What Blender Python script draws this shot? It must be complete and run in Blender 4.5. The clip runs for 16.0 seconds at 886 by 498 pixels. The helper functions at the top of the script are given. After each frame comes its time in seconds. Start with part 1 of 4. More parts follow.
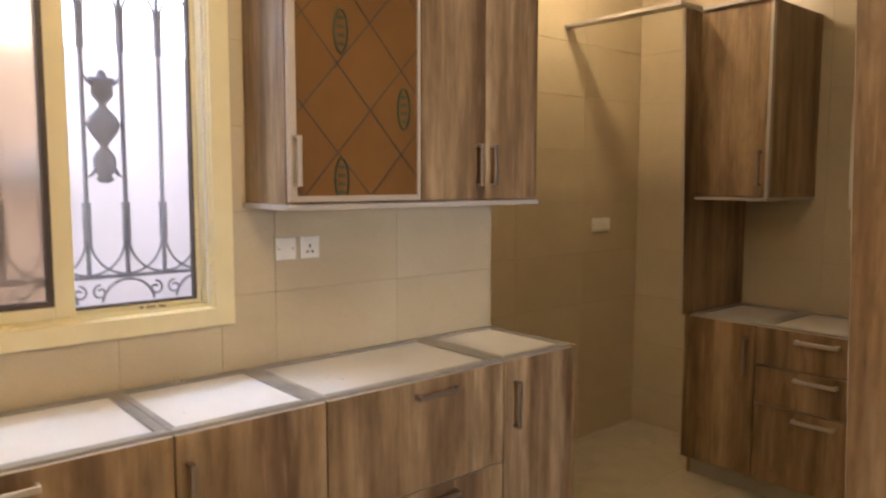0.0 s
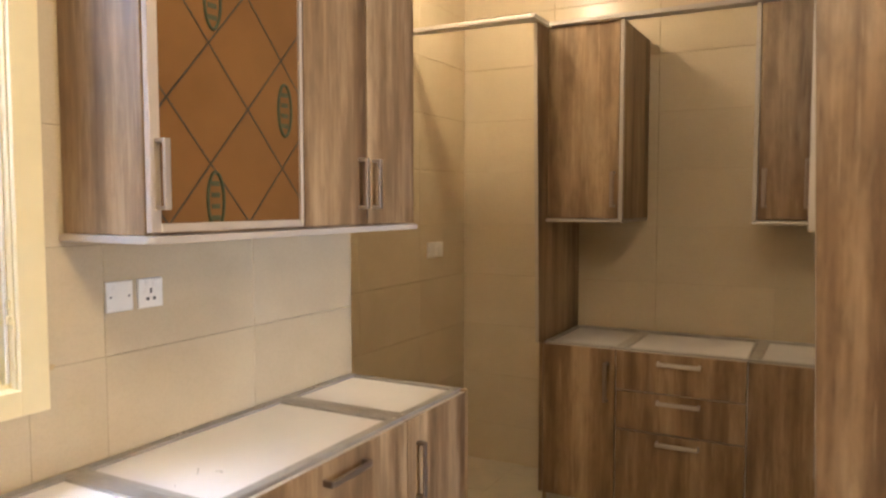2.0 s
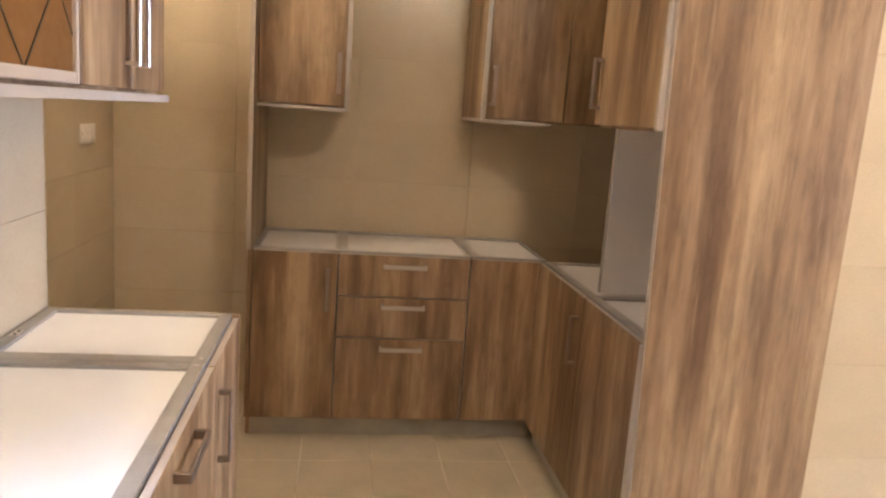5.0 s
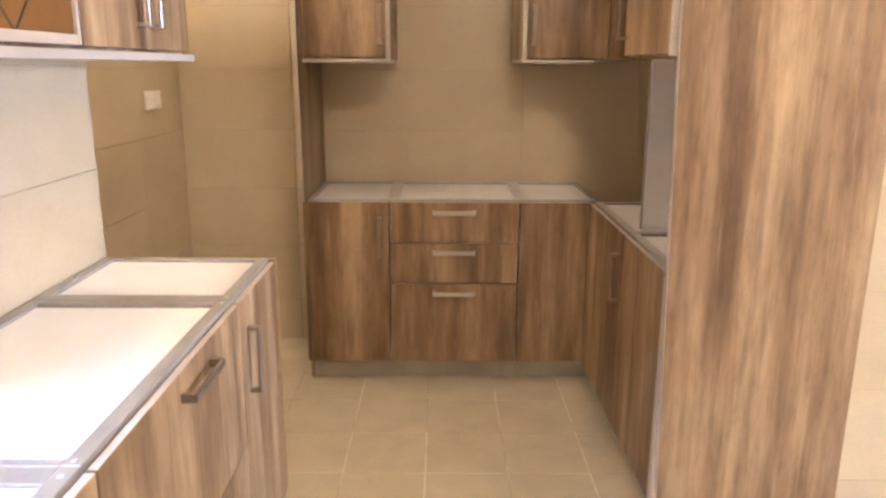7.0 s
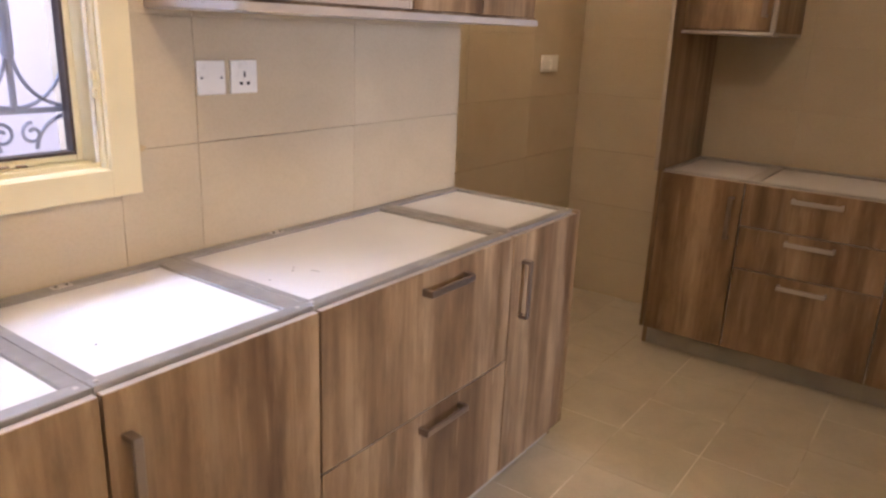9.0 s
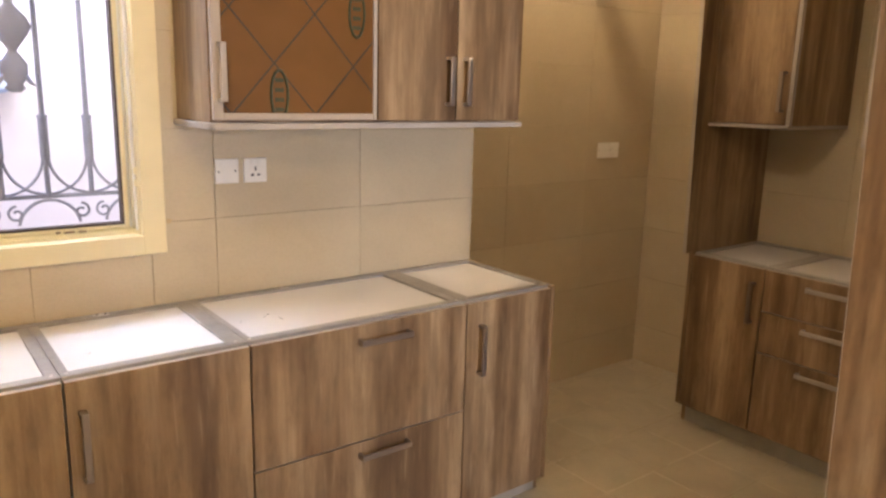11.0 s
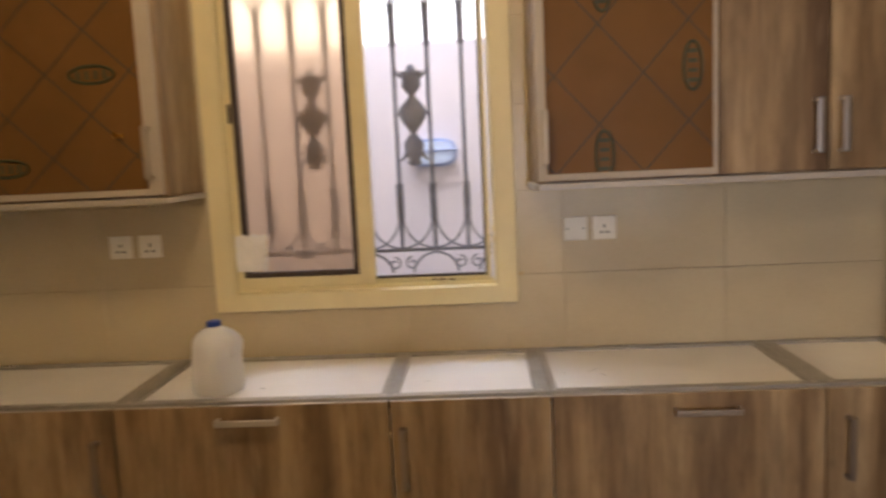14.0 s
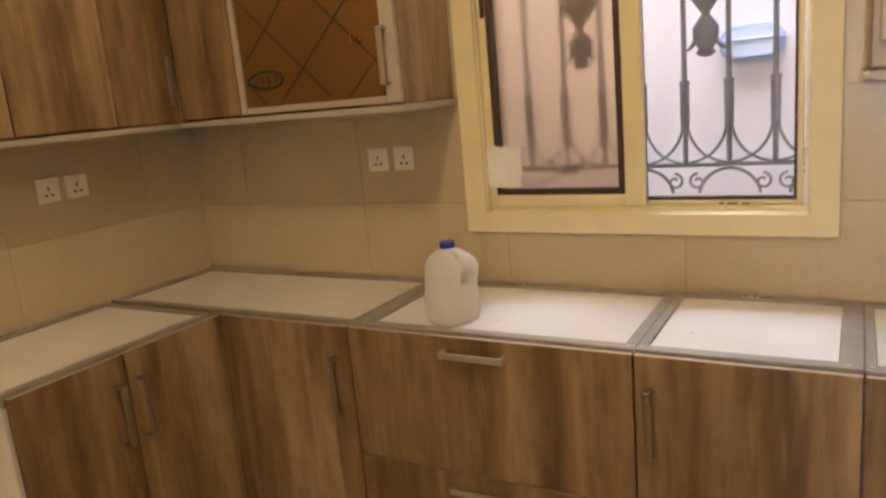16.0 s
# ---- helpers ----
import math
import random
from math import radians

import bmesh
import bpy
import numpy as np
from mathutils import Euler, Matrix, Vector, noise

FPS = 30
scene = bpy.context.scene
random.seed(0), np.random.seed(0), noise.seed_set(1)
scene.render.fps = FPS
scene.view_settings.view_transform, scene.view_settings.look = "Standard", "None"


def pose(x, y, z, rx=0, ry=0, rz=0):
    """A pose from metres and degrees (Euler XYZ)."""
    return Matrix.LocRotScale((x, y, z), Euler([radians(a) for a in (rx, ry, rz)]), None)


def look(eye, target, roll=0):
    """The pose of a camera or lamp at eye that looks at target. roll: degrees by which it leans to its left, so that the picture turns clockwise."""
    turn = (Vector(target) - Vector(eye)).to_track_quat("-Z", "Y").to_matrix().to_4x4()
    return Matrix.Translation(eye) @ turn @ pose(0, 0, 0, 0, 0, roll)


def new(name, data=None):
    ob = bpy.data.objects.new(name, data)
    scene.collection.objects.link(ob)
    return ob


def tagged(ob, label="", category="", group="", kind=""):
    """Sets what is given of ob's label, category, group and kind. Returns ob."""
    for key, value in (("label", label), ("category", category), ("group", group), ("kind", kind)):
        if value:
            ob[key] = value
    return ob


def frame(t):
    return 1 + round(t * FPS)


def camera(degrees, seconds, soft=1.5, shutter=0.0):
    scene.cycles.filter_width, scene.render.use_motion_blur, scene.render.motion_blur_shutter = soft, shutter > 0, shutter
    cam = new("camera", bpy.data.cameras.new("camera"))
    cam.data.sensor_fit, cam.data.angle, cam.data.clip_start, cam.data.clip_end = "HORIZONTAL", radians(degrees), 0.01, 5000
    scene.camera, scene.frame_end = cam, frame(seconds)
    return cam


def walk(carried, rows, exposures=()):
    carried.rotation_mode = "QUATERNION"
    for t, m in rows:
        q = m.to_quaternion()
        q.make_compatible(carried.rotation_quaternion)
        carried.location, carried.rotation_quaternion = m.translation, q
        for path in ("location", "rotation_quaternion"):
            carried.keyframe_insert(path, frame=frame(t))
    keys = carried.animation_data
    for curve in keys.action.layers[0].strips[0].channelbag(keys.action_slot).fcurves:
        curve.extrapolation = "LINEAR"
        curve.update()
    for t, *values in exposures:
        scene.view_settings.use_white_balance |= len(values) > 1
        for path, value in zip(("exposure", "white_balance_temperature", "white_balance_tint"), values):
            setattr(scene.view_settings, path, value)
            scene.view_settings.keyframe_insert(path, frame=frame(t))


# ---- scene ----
cam = camera(62.2, 16.0, soft=2.4, shutter=0.5)
PATH = [
    (0, (0.168, 0.154, 1.543), (1.463, 1.667, 1.357), 0.1),
    (0.5, (0.163, 0.335, 1.536), (1.586, 1.721, 1.303), 3.0),
    (1, (0.106, 0.524, 1.558), (1.738, 1.668, 1.384), 1.0),
    (1.5, (0.119, 0.678, 1.534), (1.845, 1.667, 1.324), 1.1),
    (2, (0.18, 0.913, 1.539), (1.938, 1.858, 1.414), -0.0),
    (2.5, (0.225, 1.122, 1.529), (2.088, 1.832, 1.369), 4.0),
    (3, (0.238, 1.332, 1.516), (2.207, 1.63, 1.334), 1.2),
    (5.5, (0.477, 1.847, 1.457), (2.419, 1.54, 1.09), 4.7),
    (6, (0.459, 1.778, 1.451), (2.409, 1.631, 1.032), 1.7),
    (6.5, (0.442, 1.674, 1.431), (2.39, 1.541, 0.997), 2.6),
    (7, (0.377, 1.585, 1.434), (2.318, 1.578, 0.951), 0.3),
    (7.5, (0.249, 1.497, 1.414), (2.179, 1.692, 0.927), 3.0),
    (8, (0.219, 1.38, 1.406), (2.074, 1.906, 0.874), 4.1),
    (8.5, (0.31, 1.199, 1.394), (1.978, 2.162, 0.855), 7.1),
    (9, (0.339, 1.063, 1.423), (1.899, 2.176, 0.851), 2.3),
    (11.5, (0.617, 0.124, 1.571), (1.769, 1.725, 1.239), 1.5),
    (12, (0.651, 0.117, 1.545), (1.824, 1.731, 1.407), -0.6),
    (12.5, (0.797, 0.107, 1.522), (1.606, 1.935, 1.457), -1.1),
    (13, (0.901, 0.068, 1.557), (1.435, 1.992, 1.436), -3.3),
    (13.5, (1.005, -0.002, 1.557), (1.27, 1.967, 1.33), -0.1),
    (14, (1.158, 0.007, 1.56), (1.057, 1.989, 1.312), -2.7),
    (14.5, (1.291, 0.033, 1.57), (0.737, 1.938, 1.315), -2.6),
    (15, (1.319, 0.112, 1.525), (0.621, 1.961, 1.218), -3.7),
    (15.5, (1.303, 0.284, 1.514), (0.447, 2.058, 1.165), -3.5),
    (16, (1.327, 0.457, 1.501), (0.347, 2.149, 1.083), -5.2),
]

# the film camera brightens and cools its picture while it faces away from the window
EXPOSURES = [(0.0, 1.35, 6050, 12), (0.5, 1.3, 6050, 12), (1.0, 1.75, 5850, 11), (1.5, 1.7, 5800, 11), (2.0, 1.9, 5750, 12), (3.0, 2.25, 5700, 13), (5.5, 2.4, 5250, 17), (6.5, 2.45, 5250, 17), (7.0, 2.8, 5200, 17), (7.5, 2.2, 5200, 18),
             (9.0, 1.75, 5500, 22), (11.5, 1.7, 6050, 15), (12.3, 1.1, 6300, 15), (12.5, 0.9, 6400, 15), (13.0, 0.68, 6450, 15), (13.5, 0.82, 6500, 14), (14.0, 0.8, 6550, 13), (15.0, 0.88, 6650, 12), (16.0, 1.1, 6700, 11)]
walk(cam, [(t, look(eye, target, roll)) for t, eye, target, roll in PATH], exposures=EXPOSURES)

# strengths of the lights: sky, sun, ceiling lamps (x, y, z, watts, radius), added hall and yard lamps
SKY_STRENGTH, SUN_STRENGTH, SUN_HEIGHT = 0.15, 5.0, 72
LAMPS = [(3.18, 2.37, 2.77, 6.8, 0.04), (1.35, -0.62, 2.78, 10.0, 0.10), (0.62, 1.08, 2.78, 16.0, 0.10)]
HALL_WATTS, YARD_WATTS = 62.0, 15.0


# ---------------------------------------------------------------- light
world = bpy.data.worlds.new("sky")
scene.world = world
world.use_nodes = True
wn = world.node_tree
sky = wn.nodes.new("ShaderNodeTexSky")
sky.sky_type = "NISHITA"
sky.sun_disc = False
sky.dust_density = 2.0
sky.sun_elevation = radians(SUN_HEIGHT)
sky.sun_rotation = radians(180)
wn.links.new(sky.outputs[0], wn.nodes["Background"].inputs[0])
wn.nodes["Background"].inputs[1].default_value = SKY_STRENGTH

sun = new("sun", bpy.data.lights.new("sun", "SUN"))
sun.data.energy, sun.data.angle, sun.data.color = SUN_STRENGTH, radians(55), (1.0, 0.96, 0.92)
sun.matrix_world = look((0.8, -4.0, 9.0), (0.8, 3.8, 9.0 - 7.8 * math.tan(radians(SUN_HEIGHT))))


def ceiling_lamp_light(x, y, z, watts, radius, color=(1.0, 0.75, 0.45)):
    lamp = new("ceiling_light_glow", bpy.data.lights.new("ceiling_light_glow", "POINT"))
    lamp.data.energy, lamp.data.shadow_soft_size, lamp.data.color = watts, radius, color
    lamp.location = (x, y, z)
    return lamp


for spec in LAMPS:
    ceiling_lamp_light(*spec)


def opening_light(x0, x1, z0, z1, y, watts, color):
    lamp = new("added_hall_light", bpy.data.lights.new("added_hall_light", "AREA"))
    lamp.data.shape, lamp.data.size, lamp.data.size_y = "RECTANGLE", x1 - x0, z1 - z0
    lamp.data.energy, lamp.data.color = watts, color
    cx, cz = (x0 + x1) / 2, (z0 + z1) / 2
    lamp.matrix_world = look((cx, y, cz), (cx + 0.1, y + 1, cz - 0.02))
    return lamp


# cool lamp in an unseen, added hall; its beam whitens the east backsplash
opening_light(1.10, 1.75, 0.90, 2.20, -4.62, HALL_WATTS, (0.86, 0.88, 1.0))

# added area lamp over the yard, stands in for sky light on the worktops
zenith = new("sky_fill", bpy.data.lights.new("sky_fill", "AREA"))
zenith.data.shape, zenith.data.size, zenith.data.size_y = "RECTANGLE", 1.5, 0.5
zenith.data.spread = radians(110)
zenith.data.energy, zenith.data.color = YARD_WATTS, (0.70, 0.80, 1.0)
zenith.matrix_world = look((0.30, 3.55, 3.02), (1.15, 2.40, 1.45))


# ---------------------------------------------------------------- materials
def material(name):
    m = bpy.data.materials.new(name)
    m.use_nodes = True
    nt = m.node_tree
    return m, nt, nt.nodes["Principled BSDF"]


def node(nt, kind, **inputs):
    n = nt.nodes.new(kind)
    for k, v in inputs.items():
        n.inputs[k.replace("_", " ")].default_value = v
    return n


def ramp(nt, source, stops):
    r = nt.nodes.new("ShaderNodeValToRGB")
    e = r.color_ramp.elements
    e[0].position, e[0].color = stops[0][0], (*stops[0][1], 1)
    e[1].position, e[1].color = stops[-1][0], (*stops[-1][1], 1)
    for p, c in stops[1:-1]:
        x = e.new(p)
        x.color = (*c, 1)
    nt.links.new(source, r.inputs[0])
    return r


def coords(nt, scale, spread=7.0):
    """Object coordinates, scaled, and shifted by a random amount for each object."""
    tc = nt.nodes.new("ShaderNodeTexCoord")
    info = nt.nodes.new("ShaderNodeObjectInfo")
    mul = nt.nodes.new("ShaderNodeVectorMath")
    mul.operation = "SCALE"
    mul.inputs[0].default_value = (spread, spread * 1.7, spread * 0.6)
    nt.links.new(info.outputs["Random"], mul.inputs["Scale"])
    add = nt.nodes.new("ShaderNodeVectorMath")
    nt.links.new(tc.outputs["Object"], add.inputs[0])
    nt.links.new(mul.outputs[0], add.inputs[1])
    mp = nt.nodes.new("ShaderNodeMapping")
    mp.inputs["Scale"].default_value = scale
    nt.links.new(add.outputs[0], mp.inputs[0])
    return mp.outputs[0]


def bump(nt, bsdf, source, strength, distance=0.002):
    b = node(nt, "ShaderNodeBump", Strength=strength, Distance=distance)
    nt.links.new(source, b.inputs["Height"])
    nt.links.new(b.outputs[0], bsdf.inputs["Normal"])


def mix_color(nt, fac, a, b, blend="MIX"):
    m = nt.nodes.new("ShaderNodeMix")
    m.data_type, m.blend_type = "RGBA", blend
    for sock, v in ((m.inputs[0], fac), (m.inputs[6], a), (m.inputs[7], b)):
        if isinstance(v, bpy.types.NodeSocket):
            nt.links.new(v, sock)
        else:
            sock.default_value = v if isinstance(v, float) else (*v, 1)
    return m.outputs[2]


def wood_material(name, along="z"):
    """Washed oak laminate: long soft streaks, fine grain lines and a few pale flecks."""
    m, nt, b = material(name)
    def grain(wide, tall):
        return {"z": (wide, wide, tall), "x": (tall, wide, wide)}[along]

    n1 = node(nt, "ShaderNodeTexNoise", Scale=1.0, Detail=3.5, Roughness=0.55, Distortion=0.06)
    nt.links.new(coords(nt, grain(7.5, 0.62)), n1.inputs["Vector"])
    n2 = node(nt, "ShaderNodeTexNoise", Scale=1.0, Detail=4.0, Roughness=0.7)
    nt.links.new(coords(nt, grain(95.0, 2.6)), n2.inputs["Vector"])
    n3 = node(nt, "ShaderNodeTexNoise", Scale=1.0, Detail=4.0, Roughness=0.65, Distortion=0.05)
    nt.links.new(coords(nt, grain(30.0, 0.9)), n3.inputs["Vector"])
    n4 = node(nt, "ShaderNodeTexNoise", Scale=1.0, Detail=3.0, Roughness=0.6, Distortion=0.12)
    nt.links.new(coords(nt, grain(11.0, 1.5)), n4.inputs["Vector"])
    n5 = node(nt, "ShaderNodeTexNoise", Scale=1.0, Detail=2.0, Roughness=0.5, Distortion=0.2)
    nt.links.new(coords(nt, grain(60.0, 5.0)), n5.inputs["Vector"])
    n6 = node(nt, "ShaderNodeTexNoise", Scale=1.0, Detail=5.0, Roughness=0.7)
    nt.links.new(coords(nt, grain(24.0, 7.0)), n6.inputs["Vector"])
    base = ramp(nt, n1.outputs[0], [(0.32, (0.128, 0.074, 0.034)), (0.44, (0.212, 0.131, 0.063)), (0.54, (0.300, 0.199, 0.102)), (0.68, (0.440, 0.312, 0.174))])
    fine = ramp(nt, n2.outputs[0], [(0.34, (0.87, 0.855, 0.835)), (0.60, (1.0, 1.0, 1.0))])
    streak = ramp(nt, n3.outputs[0], [(0.32, (0.85, 0.825, 0.79)), (0.52, (1.0, 1.0, 1.0)), (0.70, (1.10, 1.11, 1.12))])
    knot = ramp(nt, n4.outputs[0], [(0.32, (0.55, 0.55, 0.55)), (0.47, (0, 0, 0))])
    pale = ramp(nt, n4.outputs[0], [(0.56, (0, 0, 0)), (0.70, (0.38, 0.38, 0.38))])
    fleck = ramp(nt, n5.outputs[0], [(0.62, (0, 0, 0)), (0.74, (0.22, 0.22, 0.22))])
    c = mix_color(nt, 0.8, base.outputs[0], streak.outputs[0], "MULTIPLY")
    c = mix_color(nt, 0.8, c, fine.outputs[0], "MULTIPLY")
    worn = ramp(nt, n6.outputs[0], [(0.36, (0.80, 0.785, 0.76)), (0.50, (1.0, 1.0, 1.0)), (0.64, (1.12, 1.125, 1.13))])
    c = mix_color(nt, 0.9, c, worn.outputs[0], "MULTIPLY")
    c = mix_color(nt, knot.outputs[0], c, (0.105, 0.060, 0.028))
    c = mix_color(nt, pale.outputs[0], c, (0.46, 0.335, 0.20))
    c = mix_color(nt, fleck.outputs[0], c, (0.48, 0.355, 0.22))
    nt.links.new(c, b.inputs["Base Color"])
    rough = ramp(nt, n2.outputs[0], [(0.3, (0.50, 0.50, 0.50)), (0.7, (0.36, 0.36, 0.36))])
    nt.links.new(rough.outputs[0], b.inputs["Roughness"])
    bump(nt, b, n2.outputs[0], 0.12, 0.001)
    return m


def plain_material(name, color, rough=0.5, metal=0.0, vary=0.12, scale=6.0, bumpy=0.0, fine=60.0, uneven=0.15, **extra):
    """A painted or moulded surface with faint clouds and a fine tooth."""
    m, nt, b = material(name)
    n1 = node(nt, "ShaderNodeTexNoise", Scale=1.0, Detail=4.0, Roughness=0.6)
    nt.links.new(coords(nt, (scale,) * 3), n1.inputs["Vector"])
    dark = tuple(c * (1 - vary) for c in color)
    light = tuple(min(1, c * (1 + vary * 0.6)) for c in color)
    r = ramp(nt, n1.outputs[0], [(0.3, dark), (0.7, light)])
    nt.links.new(r.outputs[0], b.inputs["Base Color"])
    n2 = node(nt, "ShaderNodeTexNoise", Scale=1.0, Detail=3.0)
    nt.links.new(coords(nt, (fine,) * 3), n2.inputs["Vector"])
    rr = ramp(nt, n2.outputs[0], [(0.3, (rough * (1 - uneven),) * 3), (0.7, (min(1, rough * (1 + uneven)),) * 3)])
    nt.links.new(rr.outputs[0], b.inputs["Roughness"])
    b.inputs["Metallic"].default_value = metal
    for k, v in extra.items():
        b.inputs[k.replace("_", " ")].default_value = v
    if bumpy:
        bump(nt, b, n2.outputs[0], bumpy, 0.001)
    return m


def tile_material(name, a, b_, rough, cloud, speck):
    """Glazed ceramic: cloudy body, fine speckle, each piece a shade of its own."""
    m, nt, b = material(name)
    info = nt.nodes.new("ShaderNodeObjectInfo")
    n1 = node(nt, "ShaderNodeTexNoise", Scale=1.0, Detail=5.0, Roughness=0.6, Distortion=0.5)
    nt.links.new(coords(nt, (cloud,) * 3, 11.0), n1.inputs["Vector"])
    n2 = node(nt, "ShaderNodeTexNoise", Scale=1.0, Detail=2.0)
    nt.links.new(coords(nt, (speck,) * 3), n2.inputs["Vector"])
    c = ramp(nt, n1.outputs[0], [(0.3, a), (0.7, b_)])
    sp = ramp(nt, n2.outputs[0], [(0.36, (0.94, 0.935, 0.93)), (0.56, (1, 1, 1))])
    col = mix_color(nt, 0.6, c.outputs[0], sp.outputs[0], "MULTIPLY")
    shade = ramp(nt, info.outputs["Random"], [(0.0, (0.955, 0.95, 0.94)), (1.0, (1, 1, 1))])
    col = mix_color(nt, 1.0, col, shade.outputs[0], "MULTIPLY")
    nt.links.new(col, b.inputs["Base Color"])
    b.inputs["Roughness"].default_value = rough
    bump(nt, b, n2.outputs[0], 0.03, 0.0005)
    return m


def glass_material(name, color, rough):
    m, nt, b = material(name)
    b.inputs["Base Color"].default_value = (*color, 1)
    b.inputs["Roughness"].default_value = rough
    b.inputs["Transmission Weight"].default_value = 1.0
    b.inputs["IOR"].default_value = 0.808
    n = node(nt, "ShaderNodeTexNoise", Scale=22.0, Detail=2.0)
    bump(nt, b, n.outputs[0], 0.02 if rough < 0.1 else 0.15, 0.001)
    return m


def translucent(m, color, share):
    """Lets part of the light through, as a thin milky wall does."""
    nt = m.node_tree
    t = node(nt, "ShaderNodeBsdfTranslucent", Color=(*color, 1))
    mix = node(nt, "ShaderNodeMixShader", Fac=share)
    nt.links.new(nt.nodes["Principled BSDF"].outputs[0], mix.inputs[1])
    nt.links.new(t.outputs[0], mix.inputs[2])
    nt.links.new(mix.outputs[0], nt.nodes["Material Output"].inputs["Surface"])


WOOD = wood_material("washed_oak_laminate")
EDGE = plain_material("pale_edge_band", (0.43, 0.37, 0.30), 0.45)
FRAME = plain_material("pale_door_frame", (0.45, 0.385, 0.315), 0.4, vary=0.08)
TRIM = plain_material("cream_lacquered_trim", (0.45, 0.405, 0.355), 0.32, vary=0.08)
WHITE = plain_material("white_melamine_board", (0.89, 0.87, 0.85), 0.17, vary=0.06, scale=2.6, fine=9.0, uneven=0.10)
GREY = plain_material("grey_carcass_edge", (0.36, 0.34, 0.31), 0.35, metal=0.35, vary=0.16, scale=9.0)
PLINTH = plain_material("brushed_plinth", (0.40, 0.37, 0.31), 0.38, metal=0.3, vary=0.15)
DARK = plain_material("dark_gap", (0.03, 0.025, 0.02), 0.7)
STEEL = plain_material("brushed_nickel", (0.66, 0.62, 0.58), 0.33, metal=1.0, vary=0.06, fine=160)
PLASTIC = plain_material("white_switch_plastic", (0.82, 0.79, 0.72), 0.3, vary=0.03)
CASING = plain_material("cream_aluminium_casing", (0.80, 0.70, 0.43), 0.38, vary=0.05)
GASKET = plain_material("dark_brown_sash", (0.055, 0.035, 0.025), 0.45)
# iron colour lifted towards blue-grey to include the window's veiling glare
IRON = plain_material("iron_with_glare", (0.22, 0.22, 0.27), 0.6, vary=0.2, bumpy=0.2)
PAINT = plain_material("matt_white_ceiling_paint", (0.80, 0.77, 0.70), 0.8, vary=0.04, bumpy=0.1)
GROUT = plain_material("beige_grout", (0.58, 0.475, 0.335), 0.85)
FLOOR_GROUT, nt, b = material("pale_floor_grout")
n = node(nt, "ShaderNodeTexNoise", Scale=3.4, Detail=4.0, Roughness=0.6)
nt.links.new(nt.nodes.new("ShaderNodeTexCoord").outputs["Object"], n.inputs["Vector"])
nt.links.new(ramp(nt, n.outputs[0], [(0.44, (0.40, 0.345, 0.24)), (0.56, (0.70, 0.63, 0.50))]).outputs[0], b.inputs["Base Color"])
b.inputs["Roughness"].default_value = 0.85
RENDER_WALL = plain_material("pale_pink_render", (0.64, 0.615, 0.69), 0.9, vary=0.05, scale=1.5, bumpy=0.3)
GROUND = plain_material("concrete_yard", (0.42, 0.39, 0.35), 0.9, vary=0.15, bumpy=0.3)
JUG = plain_material("milky_plastic", (0.93, 0.91, 0.86), 0.40, vary=0.03)
translucent(JUG, (0.93, 0.90, 0.84), 0.55)
CAP = plain_material("blue_cap_plastic", (0.02, 0.06, 0.30), 0.35)
PAPER = plain_material("crumpled_white_label", (0.82, 0.79, 0.76), 0.7, bumpy=0.3)
LEAD = plain_material("dark_glass_groove", (0.035, 0.028, 0.015), 0.5)
MARK = plain_material("green_printed_mark", (0.045, 0.052, 0.018), 0.5, vary=0.3, scale=40)
# one handle metal in two tones: shaded, then lit, light put into the colour
NICKEL_SHADED = plain_material("nickel_shaded", (0.29, 0.235, 0.19), 0.38, metal=0.8, vary=0.08, fine=160)
NICKEL_LIT = plain_material("nickel_lit", (0.50, 0.45, 0.39), 0.38, metal=0.7, vary=0.08, fine=160)
SATIN = plain_material("satin_cream_metal", (0.42, 0.36, 0.29), 0.48, metal=0.6, vary=0.10)
BRASS = plain_material("brass_key", (0.75, 0.50, 0.16), 0.25, metal=1.0)
GLUE = plain_material("orange_sealant", (0.50, 0.36, 0.18), 0.5, vary=0.2, scale=60)
CHIP = plain_material("brown_splinter", (0.28, 0.19, 0.11), 0.8, vary=0.25, scale=80)
LAMP_BLUE = plain_material("pale_blue_lamp_glass", (0.52, 0.64, 0.88), 0.2, vary=0.1)
LAMP_RIM = plain_material("slate_blue_lamp_rim", (0.30, 0.38, 0.62), 0.4)
WALL_TILE = tile_material("cream_wall_tile", (0.530, 0.440, 0.292), (0.592, 0.498, 0.338), 0.27, 2.6, 120)
FLOOR_TILE = tile_material("beige_floor_tile", (0.425, 0.368, 0.250), (0.535, 0.458, 0.318), 0.34, 4.5, 90)
AMBER = plain_material("amber_coated_glass", (0.170, 0.084, 0.026), 0.38, vary=0.16, scale=2.5, Specular_IOR_Level=0.12)
CLEAR = glass_material("clear_window_glass", (0.98, 0.98, 1.0), 0.0)
FROSTED = glass_material("frosted_bronze_glass", (0.68, 0.50, 0.33), 0.38)


# ---------------------------------------------------------------- mesh helpers
def thing(name, x, y, z, turn=0.0, label="", category="", group="", kind=""):
    ob = new(name)
    ob.empty_display_size = 0.05
    ob.matrix_world = pose(x, y, z, 0, 0, turn)
    return tagged(ob, label, category, group, kind)


